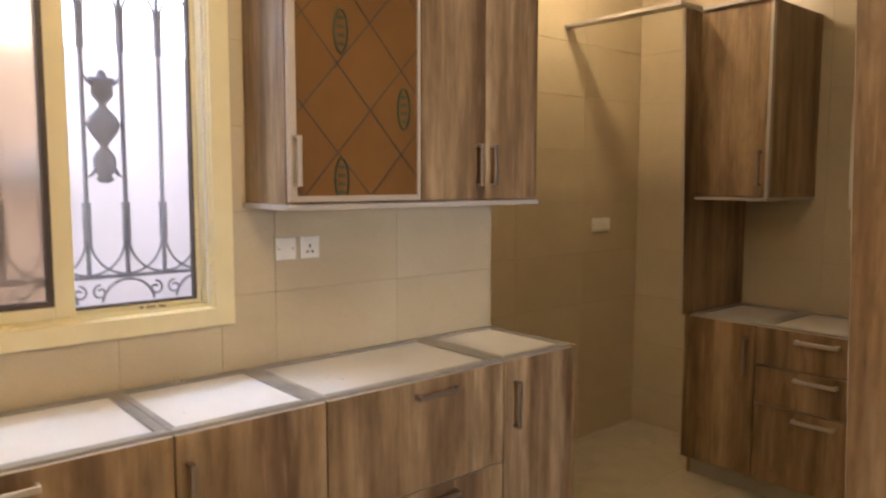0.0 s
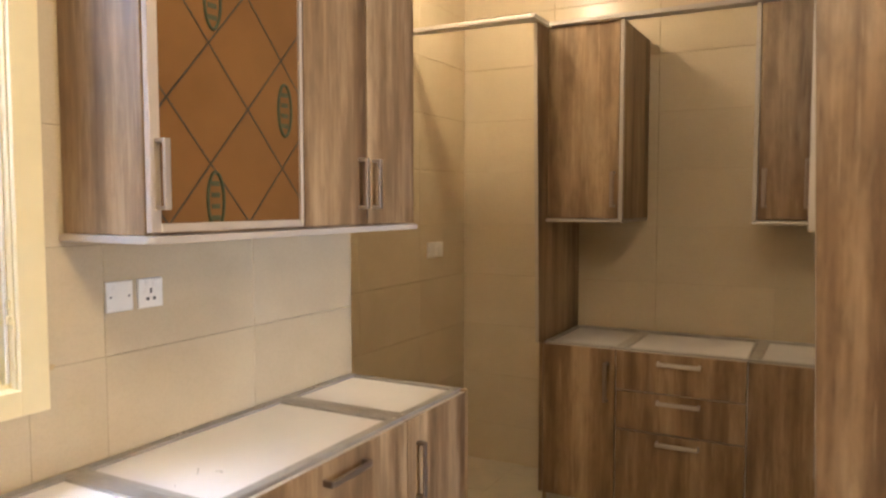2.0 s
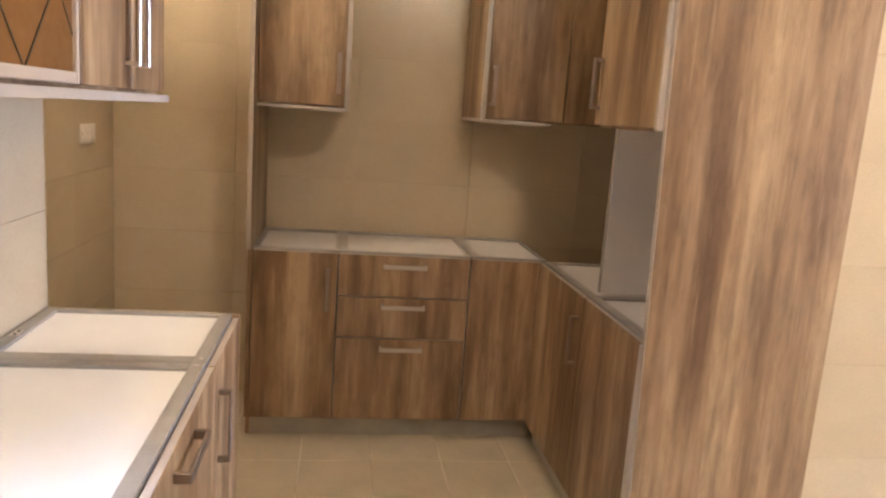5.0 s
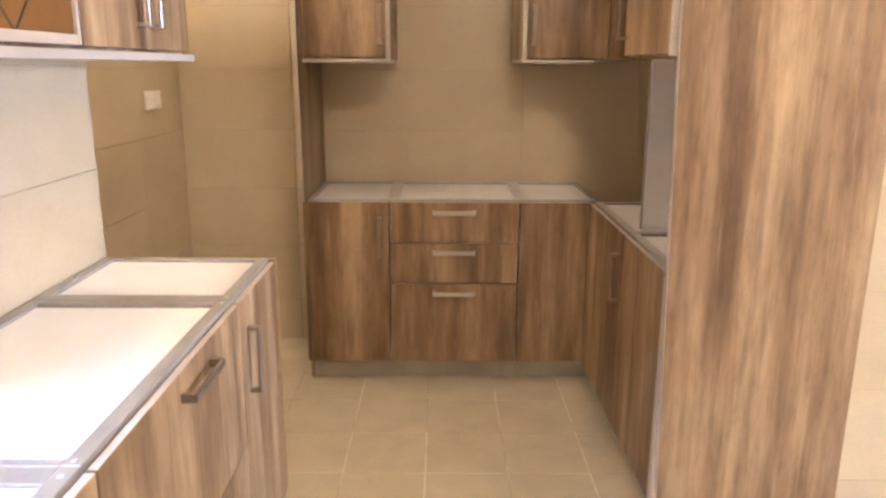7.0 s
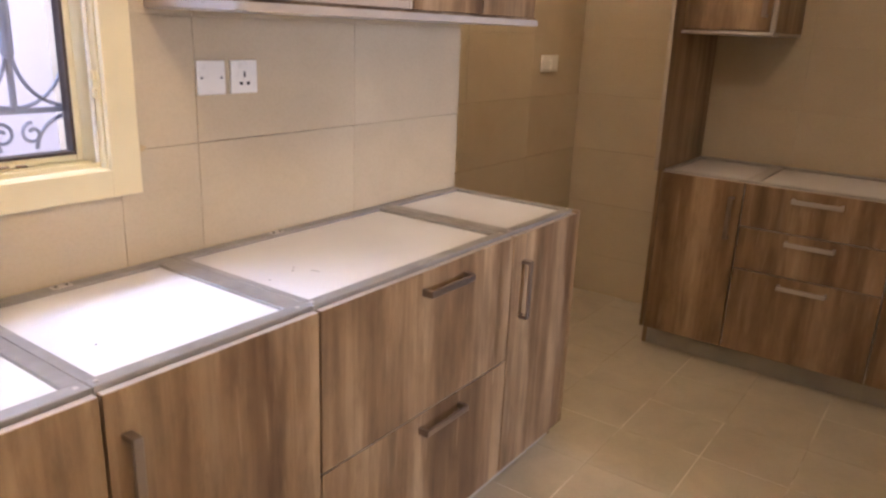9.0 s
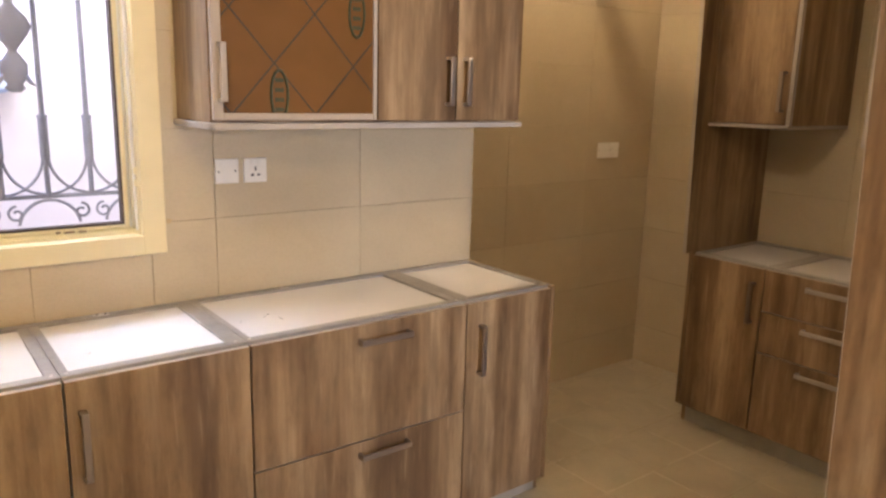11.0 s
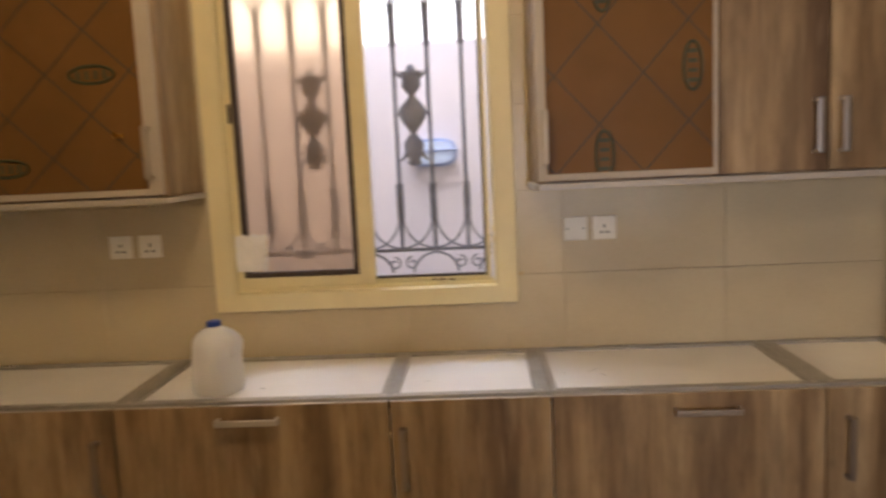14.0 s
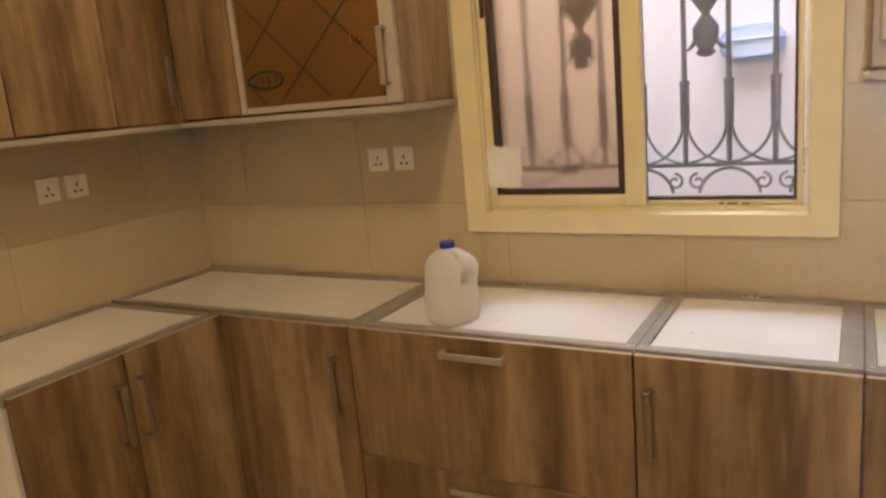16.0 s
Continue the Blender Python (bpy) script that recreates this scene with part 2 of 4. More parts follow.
def part(name, bm, mats, parent=None, label="", smooth=False):
    me = bpy.data.meshes.new(name)
    bmesh.ops.recalc_face_normals(bm, faces=bm.faces)
    if smooth:
        for f in bm.faces:
            f.smooth = True
    bm.to_mesh(me)
    bm.free()
    for m in (mats if isinstance(mats, (list, tuple)) else [mats]):
        me.materials.append(m)
    ob = new(name, me)
    ob.parent = parent
    return tagged(ob, label)


def add_box(bm, x0, x1, y0, y1, z0, z1, bevel=0.0, segments=2, mat=0):
    sub = bmesh.new()
    bmesh.ops.create_cube(sub, size=1)
    for v in sub.verts:
        v.co = ((x0 + x1) / 2 + v.co.x * (x1 - x0), (y0 + y1) / 2 + v.co.y * (y1 - y0), (z0 + z1) / 2 + v.co.z * (z1 - z0))
    if bevel:
        bmesh.ops.bevel(sub, geom=sub.edges[:], offset=bevel, segments=segments, affect="EDGES", profile=0.6)
    for f in sub.faces:
        f.material_index = mat
    tmp = bpy.data.meshes.new("tmp")
    sub.to_mesh(tmp)
    sub.free()
    bm.from_mesh(tmp)
    bpy.data.meshes.remove(tmp)
    return bm


def box(x0, x1, y0, y1, z0, z1, bevel=0.0, segments=2):
    return add_box(bmesh.new(), x0, x1, y0, y1, z0, z1, bevel, segments)


def front_panel(x0, x1, z0, z1, thick=0.018):
    """A door or drawer front: wood on the faces, pale band on the four edges (y from 0 to thick, face at 0)."""
    bm = box(x0, x1, 0, thick, z0, z1, 0.0012, 1)
    for f in bm.faces:
        f.normal_update()
        f.material_index = 1 if f.normal.z > 0.9 else 0
    return bm


def tube(points, radius, sides=8, closed=False):
    bm = bmesh.new()
    add_tube(bm, points, radius, sides, closed)
    return bm


def add_tube(bm, points, radius, sides=8, closed=False):
    pts = [Vector(p) for p in points]
    radii = radius if isinstance(radius, (list, tuple)) else [radius] * len(pts)
    rings = []
    n = len(pts)
    for i, p in enumerate(pts):
        a, b = (pts[(i - 1) % n], pts[(i + 1) % n]) if closed else (pts[max(i - 1, 0)], pts[min(i + 1, n - 1)])
        d = (b - a).normalized()
        u = Vector((0, 1, 0)) if abs(d.y) < 0.9 else Vector((1, 0, 0))
        s = d.cross(u).normalized()
        w = s.cross(d).normalized()
        rings.append([bm.verts.new(p + radii[i] * (math.cos(k * math.tau / sides) * s + math.sin(k * math.tau / sides) * w)) for k in range(sides)])
    for i in range(n if closed else n - 1):
        r0, r1 = rings[i], rings[(i + 1) % n]
        for k in range(sides):
            bm.faces.new((r0[k], r0[(k + 1) % sides], r1[(k + 1) % sides], r1[k]))
    if not closed:
        bm.faces.new(rings[0])
        bm.faces.new(list(reversed(rings[-1])))


def lathe(profile, sides=24, sx=1.0, sy=1.0):
    bm = bmesh.new()
    rings = [[bm.verts.new((r * sx * math.cos(k * math.tau / sides), r * sy * math.sin(k * math.tau / sides), z)) for k in range(sides)] for r, z in profile]
    for r0, r1 in zip(rings, rings[1:]):
        for k in range(sides):
            bm.faces.new((r0[k], r0[(k + 1) % sides], r1[(k + 1) % sides], r1[k]))
    bm.faces.new(rings[0])
    bm.faces.new(rings[-1])
    return bm


def prism(outline, y0, y1):
    """An outline in x and z, given depth along y."""
    bm = bmesh.new()
    a = [bm.verts.new((x, y0, z)) for x, z in outline]
    b = [bm.verts.new((x, y1, z)) for x, z in outline]
    n = len(outline)
    for i in range(n):
        bm.faces.new((a[i], a[(i + 1) % n], b[(i + 1) % n], b[i]))
    bm.faces.new(a)
    bm.faces.new(b)
    return bm


def bar_handle(parent, x, z, length, upright=True, label="brushed nickel bar handle", metal=None):
    """A flat bow handle on two square feet, standing off the front at y = 0."""
    bm = bmesh.new()
    h, w, out = length / 2, 0.0095, 0.033
    if upright:
        add_box(bm, x - w, x + w, -out, -out + 0.009, z - h, z + h, 0.0040, 3)
        for s in (-1, 1):
            add_box(bm, x - w, x + w, -out + 0.006, 0.0015, z + s * (h - 0.005) - 0.005, z + s * (h - 0.005) + 0.005, 0.001, 1)
    else:
        add_box(bm, x - h, x + h, -out, -out + 0.009, z - w, z + w, 0.0040, 3)
        for s in (-1, 1):
            add_box(bm, x + s * (h - 0.005) - 0.005, x + s * (h - 0.005) + 0.005, -out + 0.006, 0.0015, z - w, z + w, 0.001, 1)
    return part("handle", bm, metal or STEEL, parent, label)


# ---------------------------------------------------------------- walls, floor, ceiling
def tile_pieces(parent, frame_m, u0, u1, v0, v1, pu, pv, ou, ov, holes=(), mat=None, gap=0.0011, thick=0.007, name="wall_tile"):
    """Lays tiles on the plane of frame_m (u along its x, v along its y, out along its z), cut at the edges and round the holes."""
    cache = {}

    def piece(a0, a1, b0, b1):
        if a1 - a0 < 0.012 or b1 - b0 < 0.012:
            return
        w, h = round(a1 - a0 - gap, 4), round(b1 - b0 - gap, 4)
        if (w, h) not in cache:
            bm = bmesh.new()
            e = 0.0010
            lo = [bm.verts.new((sx * w / 2, sy * h / 2, 0)) for sx, sy in ((-1, -1), (1, -1), (1, 1), (-1, 1))]
            mid = [bm.verts.new((sx * w / 2, sy * h / 2, thick - e)) for sx, sy in ((-1, -1), (1, -1), (1, 1), (-1, 1))]
            hi = [bm.verts.new((sx * (w / 2 - e), sy * (h / 2 - e), thick)) for sx, sy in ((-1, -1), (1, -1), (1, 1), (-1, 1))]
            for r0, r1 in ((lo, mid), (mid, hi)):
                for k in range(4):
                    bm.faces.new((r0[k], r0[(k + 1) % 4], r1[(k + 1) % 4], r1[k]))
            bm.faces.new(hi)
            me = bpy.data.meshes.new(name)
            bm.to_mesh(me)
            bm.free()
            me.materials.append(mat)
            cache[(w, h)] = me
        ob = new(name, cache[(w, h)])
        ob.parent = parent
        ob.matrix_basis = frame_m @ Matrix.Translation(((a0 + a1) / 2, (b0 + b1) / 2, random.uniform(-0.0003, 0.0003)))

    def lines(lo, hi, pitch, off):
        k = math.ceil((lo - off) / pitch + 1e-6)
        xs = [lo]
        while off + k * pitch < hi - 1e-6:
            xs.append(off + k * pitch)
            k += 1
        return xs + [hi]

    us, vs = lines(u0, u1, pu, ou), lines(v0, v1, pv, ov)
    for a0, a1 in zip(us, us[1:]):
        for b0, b1 in zip(vs, vs[1:]):
            rects = [(a0, a1, b0, b1)]
            for h0, h1, k0, k1 in holes:
                out = []
                for r0, r1, s0, s1 in rects:
                    if h1 <= r0 or h0 >= r1 or k1 <= s0 or k0 >= s1:
                        out.append((r0, r1, s0, s1))
                        continue
                    c0, c1 = max(r0, h0), min(r1, h1)
                    out += [(r0, c0, s0, s1), (c1, r1, s0, s1), (c0, c1, s0, k0), (c0, c1, k1, s1)]
                rects = [r for r in out if r[1] - r[0] > 1e-6 and r[3] - r[2] > 1e-6]
            for r in rects:
                piece(*r)


CEIL = 2.90
NY, WX, EX, RY, SY = 2.615, -1.06, 4.12, 2.885, -1.85     # inner faces: north, west, east, recess, south
END = 2.573                                               # east end of the window wall
PX, PY = 2.36, 0.385                                      # corner of the south-east wall block
WIN = (0.235, 1.242, 1.078, 2.405)                        # opening through the window wall
DEEP = 0.007                                              # tile thickness


def structure(name, bm, mat, label, category):
    return tagged(part(name, bm, mat, None, label), category=category, kind="structure")


n0 = NY + DEEP
bm = bmesh.new()
add_box(bm, WX - 0.2, WIN[0], n0, 2.87, 0, CEIL)
add_box(bm, WIN[1], END - DEEP, n0, 2.87, 0, CEIL)
add_box(bm, WIN[0], WIN[1], n0, 2.87, 0, WIN[2])
add_box(bm, WIN[0], WIN[1], n0, 2.87, WIN[3], CEIL)
wall_north = structure("wall_north", bm, GROUT, "cream tiled kitchen wall with a window opening", "wall")
wall_recess = structure("wall_recess", box(END - 0.3, EX + 0.2, RY + DEEP, RY + 0.2, 0, CEIL), GROUT, "cream tiled wall at the back of the fridge recess", "wall")
wall_east = structure("wall_east", box(EX + DEEP, EX + 0.2, PY - 0.2, RY + DEEP - 0.001, 0, CEIL), GROUT, "cream tiled wall behind the drawer cabinets", "wall")
wall_west = structure("wall_west", box(WX - 0.2, WX - DEEP, SY - 0.2, n0 - 0.001, 0, CEIL), GROUT, "cream tiled wall behind the corner cabinets", "wall")
# doorway added out of view; its jamb cuts the beam's west side
bm = bmesh.new()
add_box(bm, WX - 0.2, 1.44, SY - 0.2, SY, 0, CEIL)
add_box(bm, 2.3, PX + 0.2, SY - 0.2, SY, 0, CEIL)
add_box(bm, 1.44, 2.3, SY - 0.2, SY, 2.28, CEIL)
wall_south = structure("wall_south", bm, PAINT, "plain painted wall, out of view, with an added doorway", "wall")
bm = bmesh.new()
add_box(bm, PX + DEEP, PX + 0.2, SY + 0.001, PY - DEEP, 0, CEIL)
add_box(bm, PX + 0.2, EX + DEEP - 0.001, PY - 0.2, PY - DEEP, 0, CEIL)
wall_stub = structure("wall_southeast", bm, GROUT, "cream tiled corner wall beside the tall cabinet", "wall")
# unseen hall shell, added to hold the lamp and narrow its beam
HY = -4.70                                                # far side of the hall beyond the doorway
bm = bmesh.new()
add_box(bm, WX - 0.2, WX, HY, SY - 0.2, 0, CEIL)
add_box(bm, PX + 0.2, PX + 0.4, HY, SY - 0.2, 0, CEIL)
add_box(bm, WX - 0.2, 1.05, HY - 0.2, HY, 0, CEIL)
add_box(bm, 1.80, PX + 0.4, HY - 0.2, HY, 0, CEIL)
add_box(bm, 1.05, 1.80, HY - 0.2, HY, 0, 0.85)
add_box(bm, 1.05, 1.80, HY - 0.2, HY, 2.25, CEIL)
structure("wall_hall", bm, PAINT, "unseen added hall walls that shape the daylight beam", "wall")
structure("floor_hall", box(WX - 0.2, PX + 0.4, HY - 0.2, SY - 0.2, -0.12, -0.0012), FLOOR_TILE, "unseen added hall floor, plain beige", "floor")
structure("ceiling_hall", box(WX - 0.2, PX + 0.4, HY - 0.2, SY - 0.2, CEIL, CEIL + 0.15), PAINT, "unseen added hall ceiling, plain white", "ceiling")
floor = structure("floor", box(WX - 0.2, EX + 0.2, SY - 0.2, RY + 0.2, -0.12, -0.0012), FLOOR_GROUT, "beige square floor tiles with pale grout", "floor")
ceiling = structure("ceiling", box(WX - 0.2, EX + 0.2, SY - 0.2, RY + 0.2, CEIL, CEIL + 0.15), PAINT, "matt white painted ceiling", "ceiling")

# outside: yard, boundary wall with its lamp
structure("ground", box(-60, 60, 2.9 + 0.2, 160, -0.32, -0.2), GROUND, "bare concrete yard outside the window", "ground")
bm = box(-9, 9, 3.82, 4.02, -0.2, 2.15, 0.012, 2)
structure("boundary_wall", bm, RENDER_WALL, "pale rendered boundary wall in daylight", "wall")


# pale haze that fills the sky beyond the boundary wall
m, nt, b = material("white_haze")
b.inputs["Base Color"].default_value = (0.8, 0.8, 0.82, 1)
b.inputs["Emission Color"].default_value = (1.0, 0.985, 1.0, 1)
b.inputs["Emission Strength"].default_value = 0.80
structure("backdrop", box(-110, 110, 90.0, 90.2, -0.2, 70), m, "bright white hazy sky beyond the wall", "sky")


# ---------------------------------------------------------------- window
def window():
    x0, x1, z0, z1 = 0.190, 1.288, 1.033, 2.450
    w = thing("window_1", 0, 0, 0, 0, "cream framed sliding window, one frosted and one clear pane", "window", kind="structure")
    bm = bmesh.new()                                      # flat casing on the wall
    o, i = (x0, x1, z0, z1), (0.262, 1.216, 1.096, 2.387)
    ya, yb = NY - 0.014, NY + 0.001
    add_box(bm, o[0], i[0], ya, yb, o[2], o[3], 0.003, 2)
    add_box(bm, i[1], o[1], ya, yb, o[2], o[3], 0.003, 2)
    add_box(bm, i[0] - 0.002, i[1] + 0.002, ya + 0.001, yb, o[2], i[2], 0.003, 2)
    add_box(bm, i[0] - 0.002, i[1] + 0.002, ya + 0.001, yb, i[3], o[3], 0.003, 2)
    part("window_casing", bm, CASING, w, "flat cream casing")
    bm = bmesh.new()                                      # lining of the opening, with two tracks
    d0, d1 = NY + 0.0015, 2.74
    add_box(bm, WIN[0] + 0.0, i[0] + 0.004, d0, d1, WIN[2], WIN[3], 0.002, 1)
    add_box(bm, i[1] - 0.004, WIN[1], d0, d1, WIN[2], WIN[3], 0.002, 1)
    add_box(bm, i[0] + 0.004, i[1] - 0.004, d0, d1, WIN[2], i[2] + 0.002, 0.002, 1)
    add_box(bm, i[0] + 0.004, i[1] - 0.004, d0, d1, i[3] - 0.002, WIN[3], 0.002, 1)
    for y in (2.640, 2.676, 2.712):
        add_box(bm, i[0] + 0.004, i[1] - 0.004, y - 0.0015, y + 0.0015, i[2] + 0.0015, i[2] + 0.013)
    part("window_frame", bm, CASING, w)
    for y in (2.640, 2.712):                               # bright upright ribs of the tracks on the jamb
        part("track_rib", box(i[1] - 0.013, i[1] - 0.0045, y - 0.003, y + 0.003, i[2] + 0.014, i[3] - 0.003, 0.001, 1), PLASTIC, w, "white aluminium track rib")

    def sash(name, a0, a1, b0, b1, y, left, right, bottom, glass, label, t=0.011, deep=0.0):
        s = bmesh.new()
        top = 0.05
        add_box(s, a0, a0 + left, y - 0.014, y + 0.014, b0, b1, 0.002, 1)
        add_box(s, a1 - right, a1, y - 0.014, y + 0.014, b0, b1, 0.002, 1)
        add_box(s, a0 + left, a1 - right, y - 0.014, y + 0.014, b0, b0 + bottom, 0.002, 1)
        add_box(s, a0 + left, a1 - right, y - 0.014, y + 0.014, b1 - top, b1, 0.002, 1)
        sash_ob = part(name, s, CASING, w, label)
        g = bmesh.new()
        q0, q1, r0, r1 = a0 + left, a1 - right, b0 + bottom, b1 - top
        add_box(g, q0, q0 + t, y - 0.0165, y + 0.012 + deep * 0.2, r0, r1)
        add_box(g, q1 - t, q1, y - 0.0165, y + 0.012 + deep * 0.2, r0, r1)
        add_box(g, q0 + t, q1 - t, y - 0.0165, y + 0.012 + deep * 0.2, r0, r0 + t)
        add_box(g, q0 + t, q1 - t, y - 0.0165, y + 0.012 + deep * 0.2, r1 - t, r1)
        part("gasket", g, GASKET, sash_ob, "dark brown glazing gasket")
        p = part("pane", box(q0 + t, q1 - t, y - 0.002 + deep, y + 0.002 + deep, r0 + t, r1 - t), glass, sash_ob)
        p.visible_shadow = False
        return sash_ob

    left = sash("sliding_sash", 0.266, 0.775, 1.112, 2.372, 2.652, 0.026, 0.060, 0.040, FROSTED, "sliding sash with frosted bronze glass", t=0.018, deep=0.0095)
    sash("sliding_sash", 0.735, 1.196, 1.112, 2.372, 2.692, 0.026, 0.016, 0.014, CLEAR, "sliding sash with clear glass", t=0.007)
    part("latch", box(0.276, 0.289, 2.630, 2.640, 1.714, 1.782, 0.002, 1), GASKET, left, "small black latch")
    for z in (1.262, 1.300):
        part("catch", box(1.2035, 1.2135, 2.622, 2.634, z - 0.011, z + 0.011, 0.003, 2), CASING, w, "small cream window catch")
    # crumpled label taped over the corner of the frosted sash
    bm = bmesh.new()
    bmesh.ops.create_grid(bm, x_segments=14, y_segments=14, size=0.5)
    for v in bm.verts:
        u, q = v.co.x, v.co.y
        h = noise.noise(Vector((u * 4, q * 4, 3.1))) * 0.006 + noise.noise(Vector((u * 11, q * 11, 1.0))) * 0.002
        edge = 0.006 * noise.noise(Vector((u * 6, q * 6, 9.0)))
        v.co = Vector((u * 0.118 + edge, 2.626 - abs(h), q * 0.134 + edge))
    tag = thing("paper_label", 0.327, 0, 1.245, 0, "crumpled white paper label stuck on the window sash", "paper")
    p = part("sheet", bm, PAPER, tag)
    mod = p.modifiers.new("thickness", "SOLIDIFY")
    mod.thickness = 0.001


window()


def arc(cx, cz, r, a0, a1, n=14, y=2.80):
    return [(cx + r * math.cos(radians(a0 + (a1 - a0) * k / n)), y, cz + r * math.sin(radians(a0 + (a1 - a0) * k / n))) for k in range(n + 1)]


def grille():
    g = thing("window_grille", 0, 0, 0, 0, "grey wrought iron window grille with cast urn ornaments", "grille")
    y, pitch = 2.80, 0.1268
    bars = [0.2276 + pitch * k for k in range(9)]
    bars = [b for b in bars if b < 1.25]
    zl, zu = 1.212, 2.222
    for z in (zl, zu, 1.085, 2.385):
        part("rail", box(0.236, 1.241, y - 0.006, y + 0.006, z - 0.006, z + 0.006, 0.001, 1), IRON, g)
    for x in bars:
        bm = tube([(x, y, zl), (x, y, zu)], 0.0078, 8)
        for z0, z1 in ((1.325, 1.462), (1.972, 2.108)):
            add_tube(bm, [(x, y, z0), (x, y, z0 + 0.012), (x, y, z1 - 0.012), (x, y, z1)], [0.0085, 0.0138, 0.0138, 0.0085], 10)
            add_tube(bm, [(x, y, z1 - 0.008), (x, y, z1 + 0.004)], 0.0155, 10)
        part("bar", bm, IRON, g)
    for a, b in zip(bars, bars[1:]):                       # pointed arches between the bars
        m, r = (a + b) / 2, pitch
        for z, s in ((zl, 1), (zu, -1)):
            for x, d in ((a, 1), (b, -1)):
                pts = []
                for k in range(13):
                    u = radians(90 * k / 12)
                    pts.append((x + d * (0.007 + pitch * 0.93 * (1 - math.cos(u))), y, z + s * (0.007 + 0.125 * (1 - math.sin(u)))))
                part("arch", tube(pts, 0.0044, 6), IRON, g)
    for k, x in enumerate(bars):                           # rings and scrolls under and over the rails
        if k % 2 == 0:
            part("ring", tube(arc(x, 1.112, 0.088, 8, 172, 18), 0.005, 6), IRON, g)
            part("ring", tube(arc(x, 2.322, 0.088, 188, 352, 18), 0.005, 6), IRON, g)
        else:
            for s in (-1, 1):
                for z, d in ((1.160, 1), (2.274, -1)):
                    pts = []
                    for q in range(20):
                        t = q / 19
                        rr = 0.026 * (1 - 0.72 * t)
                        ang = radians(90 + s * 420 * t) * d
                        pts.append((x + s * 0.034 + rr * math.cos(ang), y, z + rr * math.sin(ang)))
                    part("scroll", tube(pts, 0.0042, 6), IRON, g)
    for x in (bars[2] + pitch / 2, bars[5] + pitch / 2):   # cast ornaments
        prof = [(0.012, 0.0), (0.030, 0.012), (0.020, 0.024), (0.036, 0.045), (0.038, 0.085), (0.022, 0.108), (0.011, 0.122), (0.020, 0.138), (0.045, 0.172), (0.056, 0.195),
                (0.045, 0.222), (0.018, 0.250), (0.011, 0.262), (0.022, 0.278), (0.036, 0.296), (0.034, 0.330), (0.044, 0.352), (0.020, 0.347), (0.012, 0.372), (0.002, 0.378)]
        bm = lathe(prof, 18, 1.0, 0.34)
        for v in bm.verts:
            v.co += Vector((x, y, 1.532))
        for s in (-1, 1):                                  # little horns and leaves
            add_tube(bm, [(x + s * 0.030, y, 1.862), (x + s * 0.048, y, 1.872), (x + s * 0.055, y, 1.890)], [0.008, 0.006, 0.002], 6)
            add_tube(bm, [(x + s * 0.026, y, 1.585), (x + s * 0.044, y, 1.560), (x + s * 0.056, y, 1.552)], [0.009, 0.006, 0.002], 6)
            add_tube(bm, [(x + s * 0.050, y, 1.728), (x + s * 0.064, y, 1.728)], [0.007, 0.003], 6)
        part("ornament", bm, IRON, g, "cast iron urn ornament", smooth=True)


grille()


def yard_lamp():
    t = thing("bulkhead_lamp", 0.935, 3.82, 1.585, 0, "oval pale blue bulkhead lamp on the boundary wall", "wall lamp")
    oval = [(math.copysign(abs(math.cos(a)) ** 0.55, math.cos(a)), math.copysign(abs(math.sin(a)) ** 0.75, math.sin(a))) for a in [k * math.tau / 32 for k in range(32)]]
    part("rim", prism([(0.125 * u, 0.072 * v) for u, v in oval], -0.030, 0.0), LAMP_RIM, t, "slate blue rim")
    part("lens", prism([(0.108 * u, 0.056 * v) for u, v in oval], -0.052, -0.030), LAMP_BLUE, t, "pale blue lens")
    part("guard", box(-0.118, 0.118, -0.058, -0.028, 0.008, 0.018, 0.003, 1), LAMP_RIM, t)


yard_lamp()

# ---------------------------------------------------------------- base cabinets
TOP, LOW = 0.861, 0.105


